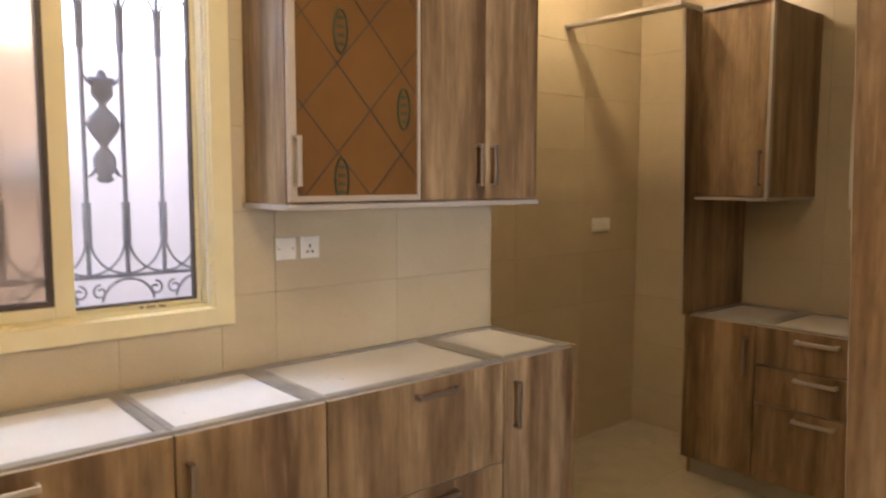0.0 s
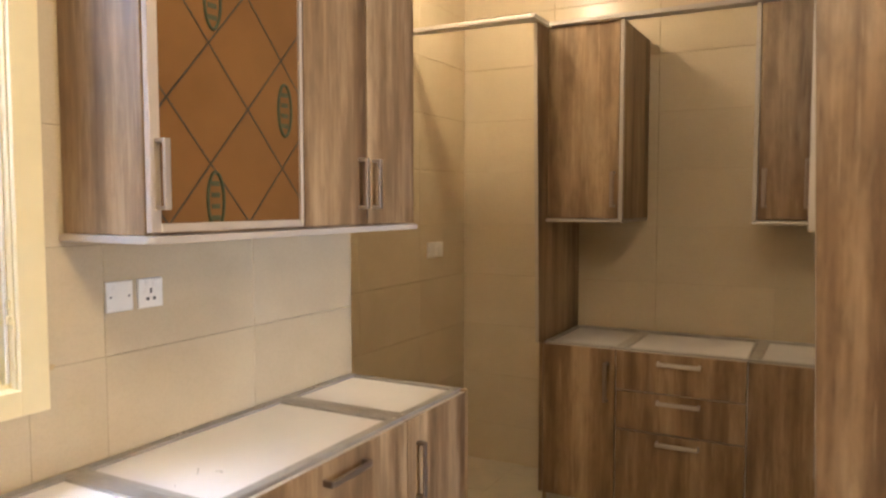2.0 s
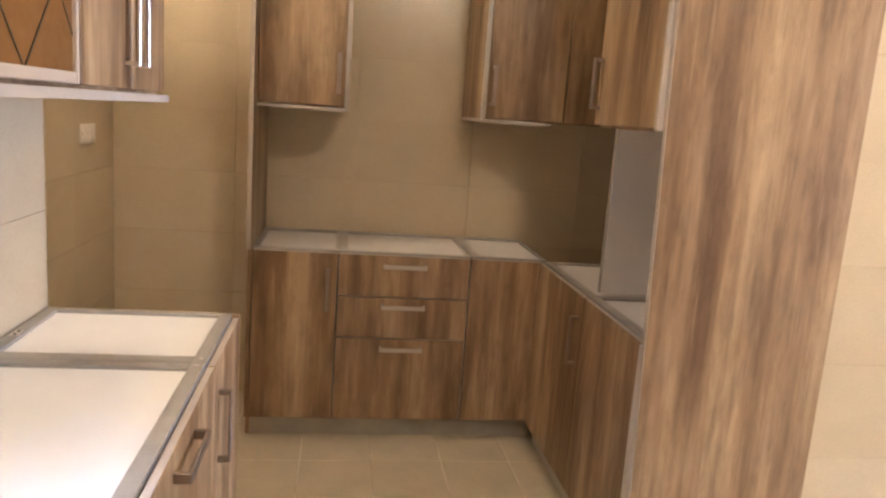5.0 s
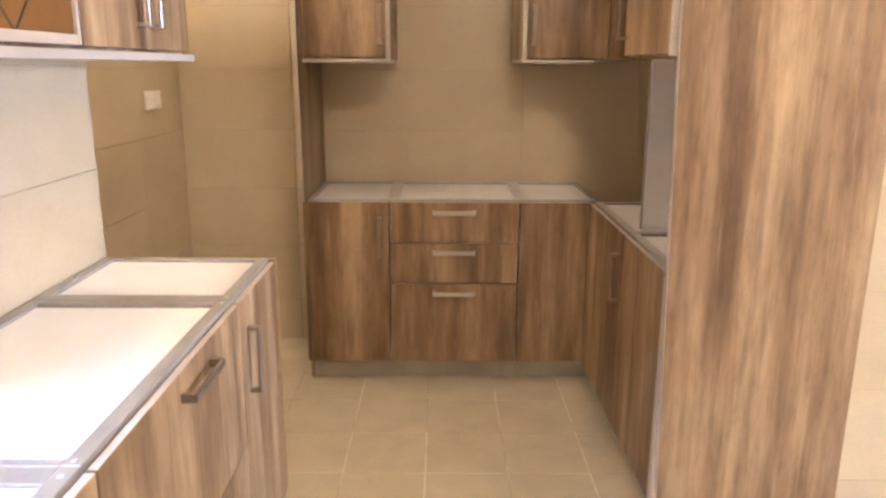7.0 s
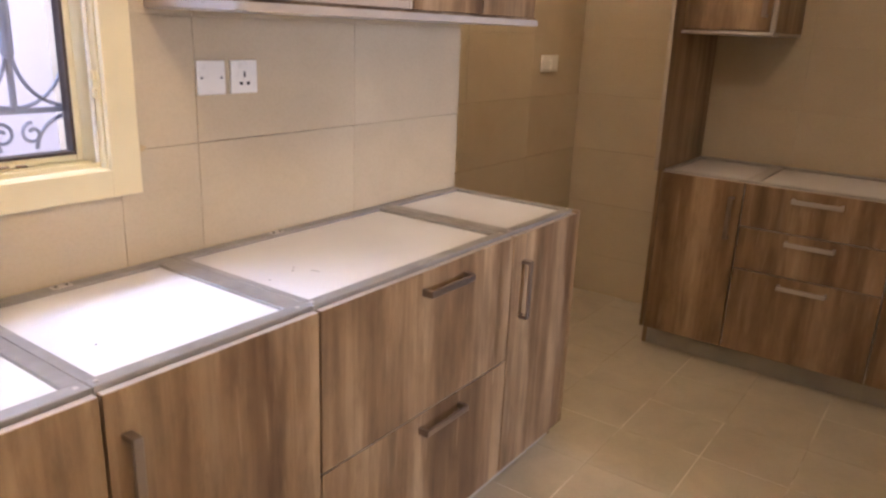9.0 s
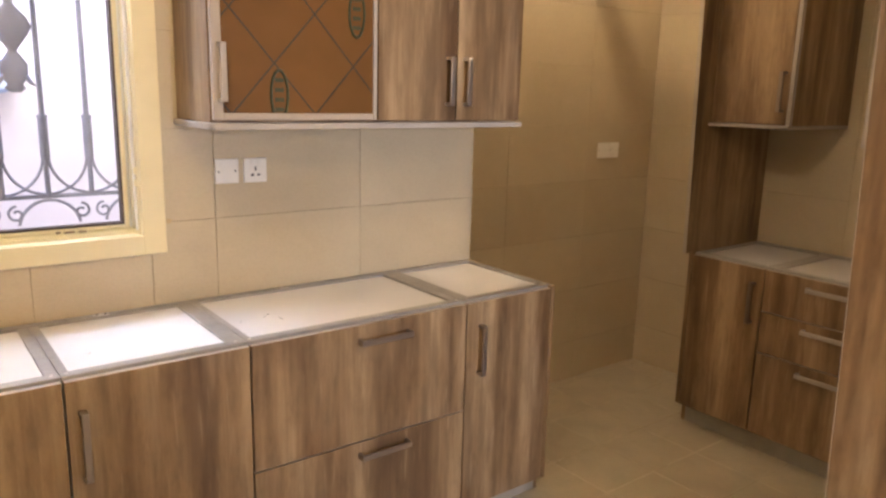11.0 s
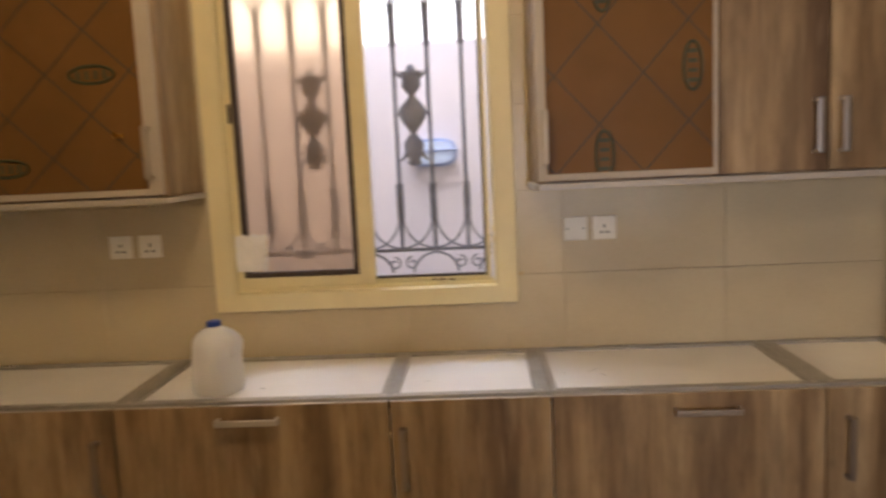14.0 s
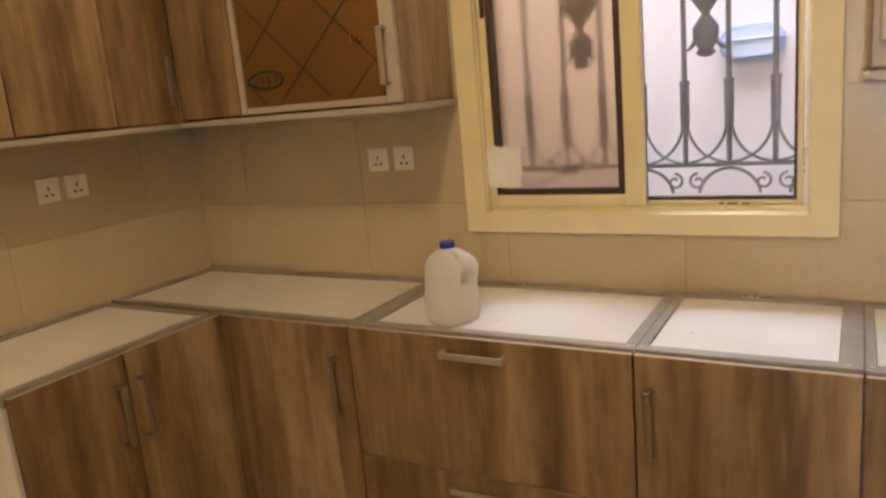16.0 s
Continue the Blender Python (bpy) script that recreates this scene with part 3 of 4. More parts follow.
def base_cabinet(x, y, turn, width, depth, fronts, label, group="base cabinets", left_rim=0.021, right_rim=0.021, plinth=True, filler=False, recess=0.022, low=0.068, dark=False):
    """A base unit; local x runs along its front, y goes back from the door faces, z up.
    fronts: (kind, x0, x1, z0, z1, handle), handle = (x, z, upright) or None."""
    c = thing("base_cabinet", x, y, 0, turn, label, "cabinet", group)
    f = 0.021
    for a0, a1 in ((0.001, 0.018), (width - 0.018, width - 0.001)):
        part("side_panel", box(a0, a1, f + 0.02, depth, low, TOP - 0.036, 0.0008, 1), WHITE, c, "white board side")
    part("bottom_panel", box(0.018, width - 0.018, f, depth, low, low + 0.018), WHITE, c)
    part("back_panel", box(0.018, width - 0.018, depth - 0.01, depth, low + 0.018, TOP - 0.036), WHITE, c)
    part("top_panel", box(left_rim - 0.004, width - right_rim + 0.004, f + 0.029, depth - 0.030, TOP - 0.028, TOP - 0.009, 0.001, 1), WHITE, c, "white board top panel")
    part("front_rail", box(0.0005, width - 0.0005, f, f + 0.033, TOP - 0.035, TOP, 0.0015, 1), GREY, c, "grey metal edge rail")
    part("back_rail", box(0.0005, width - 0.0005, depth - 0.034, depth - 0.002, TOP - 0.035, TOP, 0.0015, 1), GREY, c, "grey metal edge rail")
    part("side_rail", box(0.0005, left_rim, f + 0.033, depth - 0.034, TOP - 0.035, TOP - 0.0008, 0.0012, 1), GREY, c, "grey metal edge rail")
    part("side_rail", box(width - right_rim, width - 0.0005, f + 0.033, depth - 0.034, TOP - 0.035, TOP - 0.0008, 0.0012, 1), GREY, c, "grey metal edge rail")
    bx = width * 0.42                                      # fixing bracket with its screws
    br = part("bracket", box(bx - 0.022, bx + 0.022, depth - 0.030, depth - 0.010, TOP - 0.0005, TOP + 0.0015, 0.0006, 1), STEEL, c, "small metal fixing bracket")
    for q in (-0.012, 0.012):
        part("screw", box(bx + q - 0.004, bx + q + 0.004, depth - 0.024, depth - 0.016, TOP + 0.001, TOP + 0.003, 0.001, 1), DARK, br)
    for q in (left_rim * 0.6, width - right_rim * 0.6):
        part("screw", box(q - 0.0045, q + 0.0045, f + 0.012, f + 0.021, TOP - 0.0006, TOP + 0.0016, 0.001, 1), STEEL, c)
    if plinth:
        part("plinth", box(0.0, width, f + recess, f + recess + 0.015, 0.0005, low - 0.001), PLINTH, c, "brushed grey plinth")
    if filler:
        part("filler", box(width - 0.031, width, -0.012, f, low, FT, 0.001, 1), TRIM, c, "cream filler strip")
    for kind, a0, a1, b0, b1, handle in fronts:
        d = part(kind, front_panel(a0 + 0.0028, a1 - 0.0028, b0, b1), [WOOD, EDGE], c)
        # upright or dark handles take the shaded tone, other level ones the lit tone
        if handle:
            bar_handle(d, handle[0], handle[1], 0.19 if not handle[2] else 0.185, handle[2], "nickel bar handle in the shaded tone" if handle[2] or dark else "nickel bar handle in the lit tone", NICKEL_SHADED if handle[2] or dark else NICKEL_LIT)
    return c


FT = TOP - 0.009
D = NY - 0.003 - 2.09
OAK = "washed oak base cabinet, white top, "
NORTH_LOW = 0.068
# north run, from the corner to the free end
base_cabinet(-1.057, 2.09, 0, 1.088, D, [("door", 0.572, 1.088, NORTH_LOW, FT, (1.032, 0.665, True))], OAK + "one door at the corner", left_rim=0.03, right_rim=0.014)
base_cabinet(0.031, 2.09, 0, 0.840, D, [("drawer_front", 0, 0.840, 0.452, FT, (0.415, 0.808, False)), ("drawer_front", 0, 0.840, NORTH_LOW, 0.448, (0.415, 0.405, False))], OAK + "two deep drawers below the window", left_rim=0.060, right_rim=0.031)
base_cabinet(0.871, 2.09, 0, 0.478, D, [("door", 0, 0.478, NORTH_LOW, FT, (0.038, 0.68, True))], OAK + "one door", left_rim=0.024, right_rim=0.048)
base_cabinet(1.349, 2.09, 0, 0.785, D, [("drawer_front", 0, 0.785, 0.463, FT, (0.445, 0.800, False)), ("drawer_front", 0, 0.785, NORTH_LOW, 0.459, (0.445, 0.415, False))], OAK + "two deep drawers", left_rim=0.022, right_rim=0.034, dark=True)
base_cabinet(2.134, 2.09, 0, 0.426, D, [("door", 0, 0.411, NORTH_LOW, FT, (0.062, 0.678, True))], OAK + "narrow door, wood end", left_rim=0.046, right_rim=0.026)
for cx, cy, turn, long in ((1.532, 2.290, -78, 0.024), (1.516, 2.349, 35, 0.014), (1.497, 2.331, 10, 0.009), (1.413, 2.317, 60, 0.007), (0.971, 2.278, 20, 0.008), (0.442, 2.256, -5, 0.016)):
    mk = thing("pencil_mark", cx, cy, TOP - 0.009, turn, "short dark pencil stroke on a white board top", "mark", "pencil marks")
    part("stroke", box(-long / 2, long / 2, -0.0007, 0.0007, -0.0002, 0.0005), DARK, mk)
end = thing("end_panel", 2.560, 2.09, 0, 0, "washed oak end panel closing the run of base cabinets", "panel")
bm = box(-0.0148, 0.003, 0.0, D, NORTH_LOW, TOP - 0.001, 0.001, 1)
add_box(bm, -0.0148, 0.003, 0.042, D, 0.0005, NORTH_LOW)
part("board", bm, [WOOD], end)
# west run
base_cabinet(-0.487, 1.385, 90, 0.700, 0.570, [("door", 0.0, 0.335, NORTH_LOW, FT, (0.298, 0.68, True)), ("door", 0.335, 0.722, NORTH_LOW, FT, (0.374, 0.68, True))], OAK + "two doors, white end", group="base cabinets")
# east run
DE = EX - 0.003 - 3.563
base_cabinet(3.563, 2.174, -90, 0.361, DE, [("door", 0, 0.361, LOW, FT, (0.318, 0.695, True))], OAK + "door by tall panel", recess=0.045, low=LOW, right_rim=0.014)
base_cabinet(3.563, 1.813, -90, 0.576, DE, [("drawer_front", 0, 0.576, 0.669, FT, (0.288, 0.808, False)), ("drawer_front", 0, 0.576, 0.482, 0.665, (0.288, 0.628, False)), ("drawer_front", 0, 0.576, LOW, 0.478, (0.288, 0.437, False))], OAK + "three drawers", recess=0.045, low=LOW, left_rim=0.042, right_rim=0.012)
base_cabinet(3.563, 1.237, -90, 0.345, DE, [("door", 0, 0.322, LOW, FT, None)], OAK + "one plain corner front", recess=0.045, low=LOW, left_rim=0.047, right_rim=0.014)
# south run, from the corner to the tall panel (local x runs west)
DS = 0.93 - PY - 0.003
base_cabinet(3.555, 0.93, 180, 0.620, DS, [("door", 0.0, 0.62, LOW, FT, (0.575, 0.68, True))], OAK + "one door in the south corner", left_rim=0.03, low=LOW)
base_cabinet(2.935, 0.93, 180, 0.562, DS, [("door", 0.0, 0.532, LOW, FT, None)], OAK + "one door below the open niche", filler=True, low=LOW)

# ---------------------------------------------------------------- tall panels
t = thing("tall_cabinet_side", 2.352, PY, 0, 0, "tall washed oak side panel from floor to cornice", "panel")


def out_of_plumb(bm):
    """The loose panel's free edge leans forward a little towards its top."""
    for v in bm.verts:
        if v.co.y > 0.1:
            v.co.y += 0.028 * v.co.z - 0.009
    return bm


part("board", out_of_plumb(box(0, 0.020, 0.0, 0.932 - PY, 0.0, 2.40, 0.0012, 1)), [WOOD], t)
part("edge_band", out_of_plumb(box(0.0, 0.020, 0.932 - PY, 0.9335 - PY, 0.0, 2.40)), EDGE, t, "pale edge band")
t = thing("tall_end_panel", 3.50, 2.175, 0, 0, "tall washed oak panel between drawers and fridge recess", "panel")
lean = [(0.012, TOP + 0.001), (EX - 3.50, TOP + 0.001), (EX - 3.50, 2.385), (-0.042, 2.385)]   # its front leans out towards the top
part("board", prism(lean, 0.0, 0.018), [WOOD], t)
bm = box(0.064, EX - 3.50, 0.0, 0.018, LOW, TOP + 0.0005, 0.001, 1)
add_box(bm, 0.128, EX - 3.50, 0.0, 0.018, 0.0, LOW)
part("lower_board", bm, [WOOD], t)
band = [(0.010, TOP + 0.001), (0.012, TOP + 0.001), (-0.042, 2.385), (-0.044, 2.385)]
part("edge_band", prism(band, 0.0, 0.018), EDGE, t, "pale edge band")

# ---------------------------------------------------------------- wall cabinets
UB, UT = 1.463, 2.385
UB_WEST = 1.475                                           # the units round the west corner hang a little higher


def pelmet_outline(w, d, r, left=True, right=True):
    pts = []
    if left:
        pts += [(-0.012 + r - r * math.cos(radians(a)), -0.014 + r - r * math.sin(radians(a))) for a in range(0, 91, 15)]
    else:
        pts += [(0, -0.014)]
    if right:
        pts += [(w + 0.012 - r + r * math.sin(radians(a)), -0.014 + r - r * math.cos(radians(a))) for a in range(0, 91, 15)]
    else:
        pts += [(w, -0.014)]
    return pts + [(pts[-1][0], d), (pts[0][0], d)]


def pelmet(parent, w, d, left=True, right=True, thick=0.018, ub=UB):
    bm = bmesh.new()
    o = pelmet_outline(w, d, 0.02, left, right)
    lo = [bm.verts.new((x, y, ub - 0.001 - thick)) for x, y in o]
    hi = [bm.verts.new((x, y, ub - 0.001)) for x, y in o]
    n = len(o)
    for i in range(n):
        bm.faces.new((lo[i], lo[(i + 1) % n], hi[(i + 1) % n], hi[i]))
    bm.faces.new(lo)
    bm.faces.new(hi)
    long = [e for e in bm.edges if abs(e.verts[0].co.z - e.verts[1].co.z) < 1e-6]
    bmesh.ops.bevel(bm, geom=long, offset=0.005, segments=3, affect="EDGES", profile=0.5)
    part("pelmet", bm, TRIM, parent, "cream rounded light pelmet")


def glass_door(parent, x0, x1, z0, z1, handle_x, diamonds, marks, flat_marks, left, right, key=None):
    """A framed door with a coated amber pane, scored with a diamond lattice."""
    foot = 0.021
    d = part("glass_door", box(x0, x0 + left, 0, 0.018, z0, z1, 0.003, 2), FRAME, parent, "pale framed door with an amber glass pane")
    part("stile", box(x1 - right, x1, 0, 0.018, z0, z1, 0.003, 2), FRAME, d)
    part("rail", box(x0 + left, x1 - right, 0.0008, 0.018, z0, z0 + foot, 0.003, 2), FRAME, d)
    part("rail", box(x0 + left, x1 - right, 0.0008, 0.018, z1 - foot, z1, 0.003, 2), FRAME, d)
    gx0, gx1, gz0, gz1 = x0 + left, x1 - right, z0 + foot, z1 - foot
    part("pane", box(gx0 - 0.003, gx1 + 0.003, 0.008, 0.012, gz0 - 0.003, gz1 + 0.003), AMBER, d, "amber glass pane")
    cx, cz, hx, hz = diamonds                              # one crossing, and half the diamond's width and height
    bm = bmesh.new()
    for sign in (-1, 1):
        for k in range(-9, 10):
            # line through (cx + 2*k*hx, cz), slope sign*hz/hx, clipped to the pane
            px = cx + 2 * k * hx
            dx, dz = hx, sign * hz
            t0 = max(min((gx0 - px) / dx, (gx1 - px) / dx), min((gz0 - cz) / dz, (gz1 - cz) / dz))
            t1 = min(max((gx0 - px) / dx, (gx1 - px) / dx), max((gz0 - cz) / dz, (gz1 - cz) / dz))
            if t1 - t0 > 0.05:
                a, b = Vector((px + dx * t0, 0.0078, cz + dz * t0)), Vector((px + dx * t1, 0.0078, cz + dz * t1))
                nrm = Vector((-(b - a).z, 0, (b - a).x)).normalized() * 0.0022
                q = [bm.verts.new(p) for p in (a - nrm, b - nrm, b + nrm, a + nrm)]
                q2 = [bm.verts.new(v.co + Vector((0, -0.0012 - 0.0002 * sign, 0))) for v in q]
                for i in range(4):
                    bm.faces.new((q[i], q[(i + 1) % 4], q2[(i + 1) % 4], q2[i]))
                bm.faces.new(q2)
    part("lattice", bm, LEAD, d, "dark diamond lattice lines")
    for mx, mz in marks:                                   # small printed ovals with bars
        bm = bmesh.new()
        a, b = (0.072, 0.027) if flat_marks else (0.027, 0.072)
        ring = [(mx + a * math.cos(k * math.tau / 28), 0.0072, mz + b * math.sin(k * math.tau / 28)) for k in range(28)]
        add_tube(bm, ring, 0.0048, 6, True)
        for k in range(4):
            o = -0.6 + 0.4 * k
            if flat_marks:
                add_box(bm, mx + a * o - 0.006, mx + a * o + 0.006, 0.0062, 0.0078, mz - b * 0.55, mz + b * 0.5)
            else:
                add_box(bm, mx - a * 0.55, mx + a * 0.5, 0.0062, 0.0078, mz + b * o - 0.006, mz + b * o + 0.006)
        part("printed_mark", bm, MARK, d, "green oval printed mark with bars")
    bar_handle(d, handle_x, z0 + 0.135, 0.165, label="dull cream metal bar handle", metal=SATIN)
    if key:
        bm = box(key[0] - 0.006, key[0] + 0.006, -0.006, 0.0, key[1] - 0.006, key[1] + 0.006, 0.002, 1)
        add_box(bm, key[0] - 0.0015, key[0] + 0.0015, -0.034, -0.005, key[1] - 0.003, key[1] + 0.003)
        add_box(bm, key[0] - 0.002, key[0] + 0.002, -0.052, -0.030, key[1] - 0.011, key[1] + 0.011, 0.0015, 1)
        part("key", bm, BRASS, d, "small brass key in its lock")


def wall_cabinet(x, y, turn, width, depth, doors, label, left=True, right=True, group="wall cabinets", trims=(), ub=UB, metal=None):
    c = thing("wall_cabinet", x, y, 0, turn, label, "cabinet", group)
    for a0, a1 in ((0, 0.018), (width - 0.018, width)):
        part("side_panel", box(a0, a1, 0.020 if a0 == 0 and left or a1 == width and right else 0.030, depth, ub, UT, 0.0015, 1), WOOD, c)
    part("bottom_panel", box(0.018, width - 0.018, 0.020, depth, ub, ub + 0.018), WOOD, c)
    part("top_panel", box(0.018, width - 0.018, 0.020, depth, UT - 0.018, UT), WOOD, c)
    part("back_panel", box(0.018, width - 0.018, depth - 0.01, depth, ub + 0.018, UT - 0.018), WOOD, c)
    for a0, a1, hx in doors:
        d = part("door", front_panel(a0 + 0.0026, a1 - 0.0026, ub + 0.007, UT - 0.002), [WOOD, EDGE], c)
        if hx is not None:
            bar_handle(d, hx, ub + 0.14, 0.165, label="nickel bar handle in the shaded tone" if metal else "brushed nickel bar handle", metal=metal)
    for a0, a1 in trims:
        part("edge_trim", box(a0, a1, -0.004, 0.020, ub, UT, 0.002, 1), TRIM, c, "cream upright edge trim")
    return c


UY = 2.298
UD = NY - 0.003 - UY
c = wall_cabinet(1.343, UY, 0, 1.190, UD, [(0.553, 0.880, 0.842), (0.880, 1.188, 0.918)], "washed oak wall cabinet with one amber glass door")
glass_door(c, 0.003, 0.551, UB + 0.007, UT - 0.002, 0.026, (0.330, 1.787, 0.135, 0.150), [(0.210, 2.045), (0.478, 1.800), (0.210, 1.545), (0.478, 2.28)], False, 0.030, 0.013)
pelmet(c, 1.190, UD)
c = wall_cabinet(-0.742, UY, 0, 0.914, UD, [(0.0, 0.279, None)], "washed oak corner wall cabinet with an amber glass door", ub=UB_WEST)
glass_door(c, 0.281, 0.908, UB_WEST + 0.007, UT - 0.002, 0.872, (0.556, 1.611, 0.136, 0.131), [(0.397, 1.586), (0.706, 1.867), (0.397, 2.15)], True, 0.024, 0.050, key=(0.788, 1.674))
pelmet(c, 0.914, UD, left=False, ub=UB_WEST)
c = wall_cabinet(-0.742, 1.385, 90, 0.910, -WX - 0.745, [(0.0, 0.310, None), (0.310, 0.650, None), (0.650, 0.908, 0.862)], "washed oak wall cabinet on the side wall", ub=UB_WEST, metal=NICKEL_SHADED)
pelmet(c, 0.893, -WX - 0.745, right=False, ub=UB_WEST)

ED = EX - 0.003 - 3.60
c = wall_cabinet(3.60, 2.174, -90, 0.372, ED, [(0.0, 0.354, 0.328)], "washed oak single door wall cabinet with cream edges", trims=[(0.354, 0.372)], metal=NICKEL_SHADED)
pelmet(c, 0.372, ED, left=False, right=False, thick=0.014)
c = wall_cabinet(3.60, 1.240, -90, 0.560, ED, [(0.018, 0.365, 0.046), (0.365, 0.560, None)], "washed oak corner wall cabinet with cream edges", trims=[(0.0, 0.018)], metal=NICKEL_SHADED)
pelmet(c, 0.300, ED, left=False, right=False, thick=0.014)
c = wall_cabinet(2.892, 0.980, 180, 0.518, 0.980 - PY - 0.003, [(0.0, 0.500, 0.030)], "washed oak wall cabinet over the open niche", trims=[(0.500, 0.518)], metal=NICKEL_SHADED)
d = thing("niche_divider", 3.020, PY, 0, 0, "white board divider standing on the worktop line", "panel")
part("board", box(-0.018, 0.0, 0.004, 0.850 - PY, TOP - 0.002, UB - 0.003, 0.001, 1), WHITE, d)
part("edge_band", box(-0.018, 0.0, 0.850 - PY, 0.852 - PY, TOP - 0.002, UB - 0.003), GREY, d, "grey edge band")

# cornice over the tall units and across the fridge recess
co = thing("cornice", 3.40, 2.16, 2.385, 0, "cream cornice strip bridging the fridge recess and cabinets", "cornice")
bm = bmesh.new()
edge = [(-0.012, 0.014), (0.075, 0.014), (0.055, RY - 2.162), (-0.012, RY - 2.162)]
lo, hi = ([bm.verts.new((x, y, z)) for x, y in edge] for z in (0.001, 0.022))
for k in range(4):
    bm.faces.new((lo[k], lo[(k + 1) % 4], hi[(k + 1) % 4], hi[k]))
bm.faces.new(lo)
bm.faces.new(hi)
bmesh.ops.bevel(bm, geom=bm.edges[:], offset=0.004, segments=2, affect="EDGES", profile=0.5)
part("strip", bm, TRIM, co, "cream strip across the fridge recess")
part("strip", box(-0.012, 0.190, 0.002, 0.0135, 0.001, 0.022, 0.003, 2), TRIM, co)
part("strip", box(0.180, 0.250, PY - 2.16 + 0.01, 0.0015, 0.0012, 0.022, 0.003, 2), TRIM, co)

# ---------------------------------------------------------------- small things
def wall_plate(x, y, z, turn, label, holes=True, name="wall_socket", blank=False):
    t = thing(name, x, y, z, turn, label, "socket" if holes else "switch", "wall plates")
    w = 0.041
    part("plate", box(-w, w, -0.009, 0.0, -w, w, 0.003, 2), PLASTIC, t)
    if holes:
        for hx, hz, a, b in ((0, 0.006, 0.0028, 0.007), (-0.011, -0.016, 0.005, 0.004), (0.011, -0.016, 0.005, 0.004)):
            part("pin_hole", box(hx - a, hx + a, -0.0096, -0.0085, hz - b, hz + b), DARK, t)
        part("rocker", box(-0.020, -0.006, -0.0115, -0.0085, 0.022, 0.034, 0.001, 1), PLASTIC, t)
        part("rocker", box(0.006, 0.020, -0.0115, -0.0085, 0.022, 0.034, 0.001, 1), PLASTIC, t)
    elif blank:
        for hx in (-0.029, 0.029):
            part("screw", box(hx - 0.0028, hx + 0.0028, -0.0100, -0.0085, -0.0028, 0.0028, 0.001, 1), DARK, t)
    else:
        part("rocker", box(-0.030, 0.030, -0.0125, -0.0085, -0.030, 0.030, 0.002, 1), PLASTIC, t)
        part("neon", box(-0.0325, -0.0305, -0.0100, -0.0085, -0.004, 0.004), DARK, t)
    return t


wall_plate(1.497, NY, 1.288, 0, "white blank cover plate on the tiled wall", holes=False, name="cover_plate", blank=True)
wall_plate(1.598, NY, 1.288, 0, "white socket plate under the wall cabinet")
wall_plate(-0.149, NY, 1.287, 0, "white socket plate beside the window")
wall_plate(-0.041, NY, 1.287, 0, "white socket plate beside the window")
wall_plate(WX, 1.955, 1.292, 90, "white socket plate near the corner")
wall_plate(WX, 2.062, 1.292, 90, "white socket plate near the corner")
wall_plate(3.705, RY, 1.280, 0, "white switch plate in the fridge recess", holes=False, name="wall_switch")
wall_plate(3.790, RY, 1.280, 0, "white switch plate in the fridge recess", holes=False, name="wall_switch")


def jug():
    t = thing("plastic_jug", 0.312, 2.235, TOP - 0.009, -25, "empty milky plastic gallon jug with a blue cap", "jug")
    prof = [(0.060, 0.0), (0.068, 0.005), (0.0715, 0.018), (0.072, 0.080), (0.0705, 0.118), (0.0728, 0.128), (0.0745, 0.150), (0.0735, 0.172), (0.066, 0.193), (0.052, 0.211), (0.034, 0.224), (0.0235, 0.229), (0.0195, 0.234)]
    prof = [(r, z * 0.925) for r, z in prof]
    bm = bmesh.new()
    sides = 40
    rings = []
    for r, z in prof:                                      # squarish body, the shoulder fuller on the grip's side
        ring = []
        for k in range(sides):
            a = k * math.tau / sides
            q = 1 + 0.10 * abs(math.sin(2 * a)) ** 2 * min(1, max(0, (0.200 - z) / 0.05))
            full = 0.012 * max(0, math.cos(a)) * math.exp(-((z - 0.178) / 0.028) ** 2)
            dent = 0.013 * max(0, math.cos(a + 1.9)) ** 3 * math.exp(-((z - 0.145) / 0.030) ** 2)
            crease = 0.0022 * math.exp(-((z - 0.108 - 0.014 * math.cos(a - 1)) / 0.006) ** 2)
            rr = r * q + full - dent - crease
            ring.append(bm.verts.new((rr * math.cos(a), rr * math.sin(a), z)))
        rings.append(ring)
    for r0, r1 in zip(rings, rings[1:]):
        for k in range(sides):
            bm.faces.new((r0[k], r0[(k + 1) % sides], r1[(k + 1) % sides], r1[k]))
    bm.faces.new(rings[0])
    bm.faces.new(rings[-1])
    part("body", bm, JUG, t, smooth=True)
    part("grip", tube([(0.030, -0.004, 0.203), (0.052, -0.006, 0.194), (0.068, -0.007, 0.174), (0.074, -0.007, 0.148), (0.070, -0.006, 0.124)], [0.010, 0.012, 0.012, 0.012, 0.010], 12), JUG, t, smooth=True)
    cap = lathe([(0.0205, 0.2135), (0.0222, 0.215), (0.0222, 0.229), (0.0205, 0.232), (0.004, 0.2325)], 32)
    part("cap", cap, CAP, t, "blue screw cap")


jug()


def smear(name, x, z, wide, tall, mat, label, category, seed):
    """A thin uneven blob on the window wall."""
    t = thing(name, x, NY, z, 0, label, category)
    outline = []
    for k in range(22):
        a = k * math.tau / 22
        q = 1 + 0.45 * noise.noise(Vector((math.cos(a) * 1.7, math.sin(a) * 1.7, seed)))
        outline.append((wide * q * math.cos(a), tall * q * math.sin(a)))
    part("blob", prism(outline, -0.0022, 0.0004), mat, t)


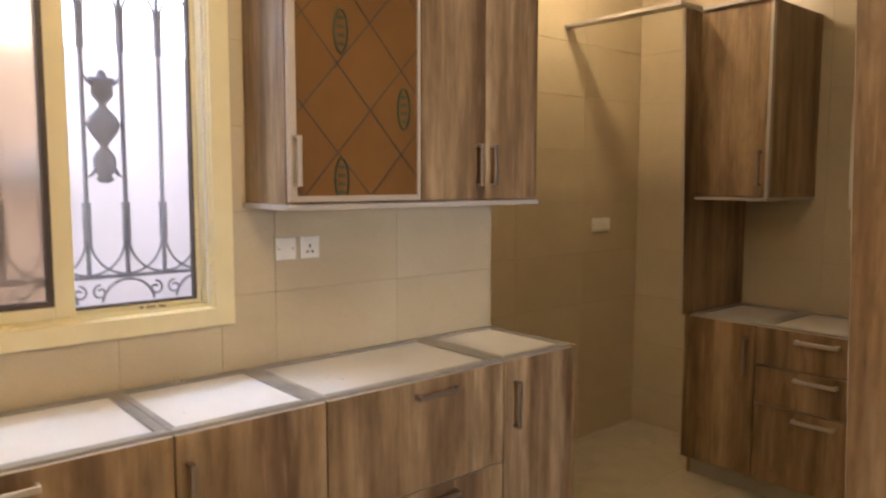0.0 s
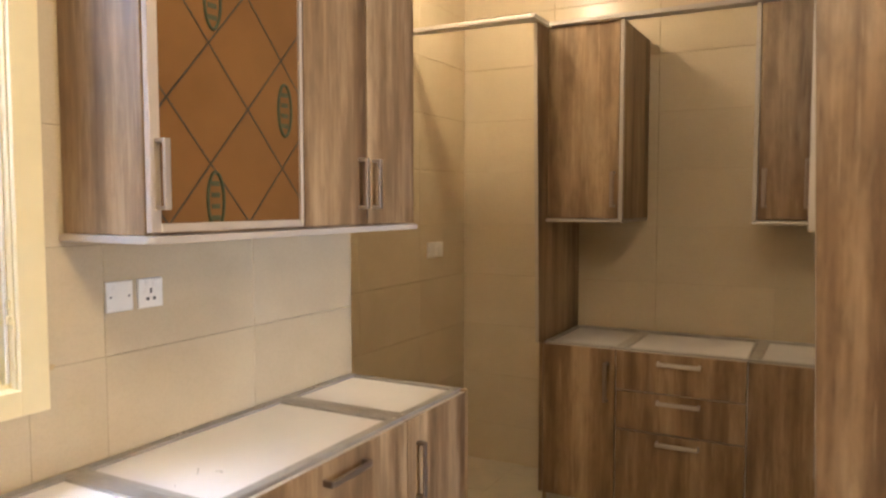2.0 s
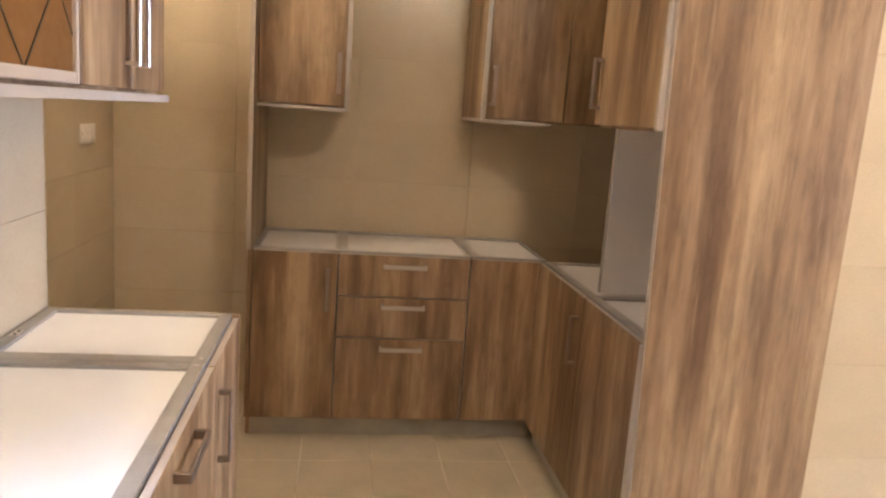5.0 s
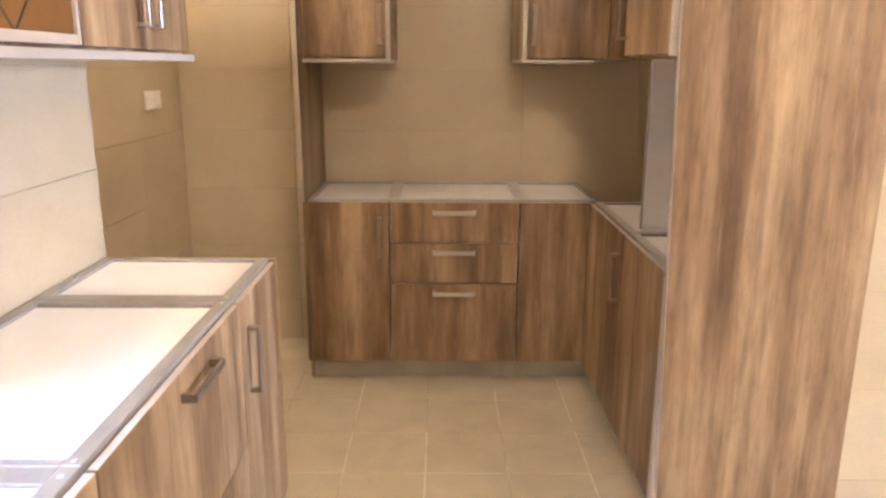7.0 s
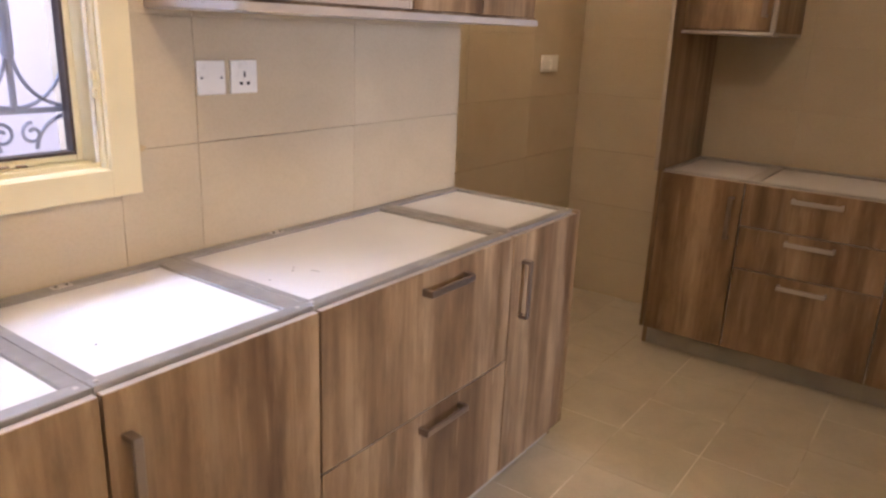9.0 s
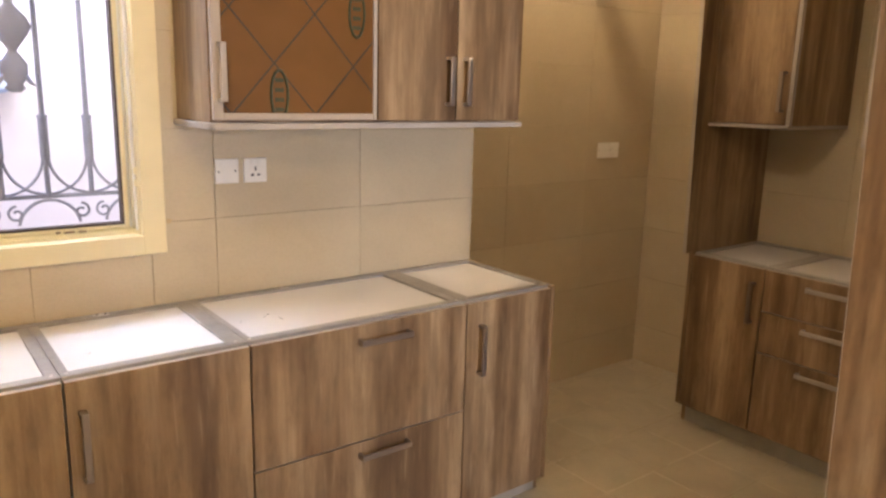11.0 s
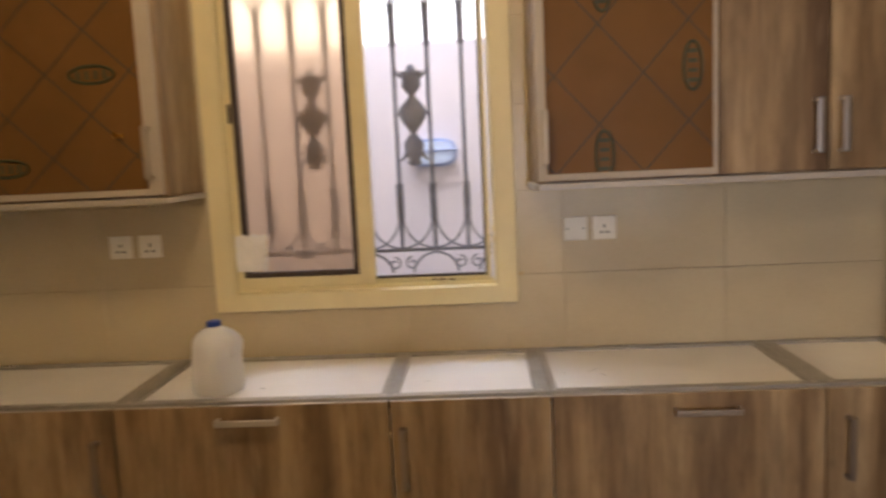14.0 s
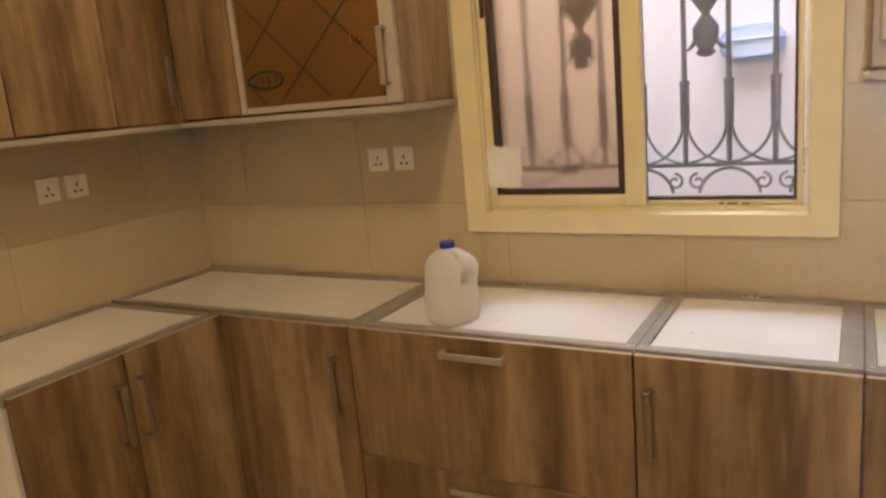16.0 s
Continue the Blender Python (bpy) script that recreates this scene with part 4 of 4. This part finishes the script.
smear("sealant_smear", 1.300, 1.135, 0.009, 0.007, GLUE, "small orange sealant smear beside the window casing", "stain", 2.3)
for cx, cy, turn, long in ((1.015, 2.664, 12, 0.030), (1.052, 2.660, -20, 0.022), (0.985, 2.668, 35, 0.014)):
    chip = thing("wood_chip", cx, cy, 1.1128, turn, "small brown chip lying in the window track", "debris", "chips in the track")
    part("splinter", box(-long / 2, long / 2, -0.004, 0.004, 0.0, 0.006, 0.0015, 1), CHIP, chip)

# ---------------------------------------------------------------- tiles, last
XZ_N = lambda y: Matrix(((1, 0, 0, 0), (0, 0, -1, y), (0, 1, 0, 0), (0, 0, 0, 1)))          # faces south
YZ_E = lambda x: Matrix(((0, 0, -1, x), (-1, 0, 0, 0), (0, 1, 0, 0), (0, 0, 0, 1)))         # faces west, u = -y
YZ_W = lambda x: Matrix(((0, 0, 1, x), (1, 0, 0, 0), (0, 1, 0, 0), (0, 0, 0, 1)))           # faces east, u = y
XZ_S = lambda y: Matrix(((-1, 0, 0, 0), (0, 0, 1, y), (0, 1, 0, 0), (0, 0, 0, 1)))          # faces north, u = -x
XY_F = Matrix.Translation((0, 0, -0.007))

tile_pieces(wall_north, XZ_N(NY + DEEP), WX, END, 0.0, CEIL, 0.5635, 0.30, 1.4555, 1.131, [WIN], WALL_TILE)
tile_pieces(wall_north, Matrix(((0, 0, 1, END - DEEP), (1, 0, 0, 0), (0, 1, 0, 0), (0, 0, 0, 1))), NY + DEEP, RY, 0.0, CEIL, 0.5635, 0.30, NY, 1.131, (), WALL_TILE)
tile_pieces(wall_recess, XZ_N(RY + DEEP), END, EX, 0.0, CEIL, 0.5635, 0.30, 3.02, 1.119, (), WALL_TILE)
tile_pieces(wall_east, YZ_E(EX + DEEP), -RY, -PY, 0.0, CEIL, 0.575, 0.298, -1.752, 1.119, (), WALL_TILE)
tile_pieces(wall_west, YZ_W(WX - DEEP), SY, NY, 0.0, CEIL, 0.5635, 0.30, 2.35, 1.131, (), WALL_TILE)
tile_pieces(wall_stub, YZ_E(PX + DEEP), -PY, -SY, 0.0, CEIL, 0.575, 0.298, -0.40, 1.119, (), WALL_TILE)
tile_pieces(wall_stub, XZ_S(PY - DEEP), -EX, -PX, 0.0, CEIL, 0.575, 0.298, -3.55, 1.119, (), WALL_TILE)
tile_pieces(floor, XY_F, WX, EX, SY, RY, 0.300, 0.300, 3.070, 1.037, (), FLOOR_TILE, gap=0.0042, thick=0.007, name="floor_tile")
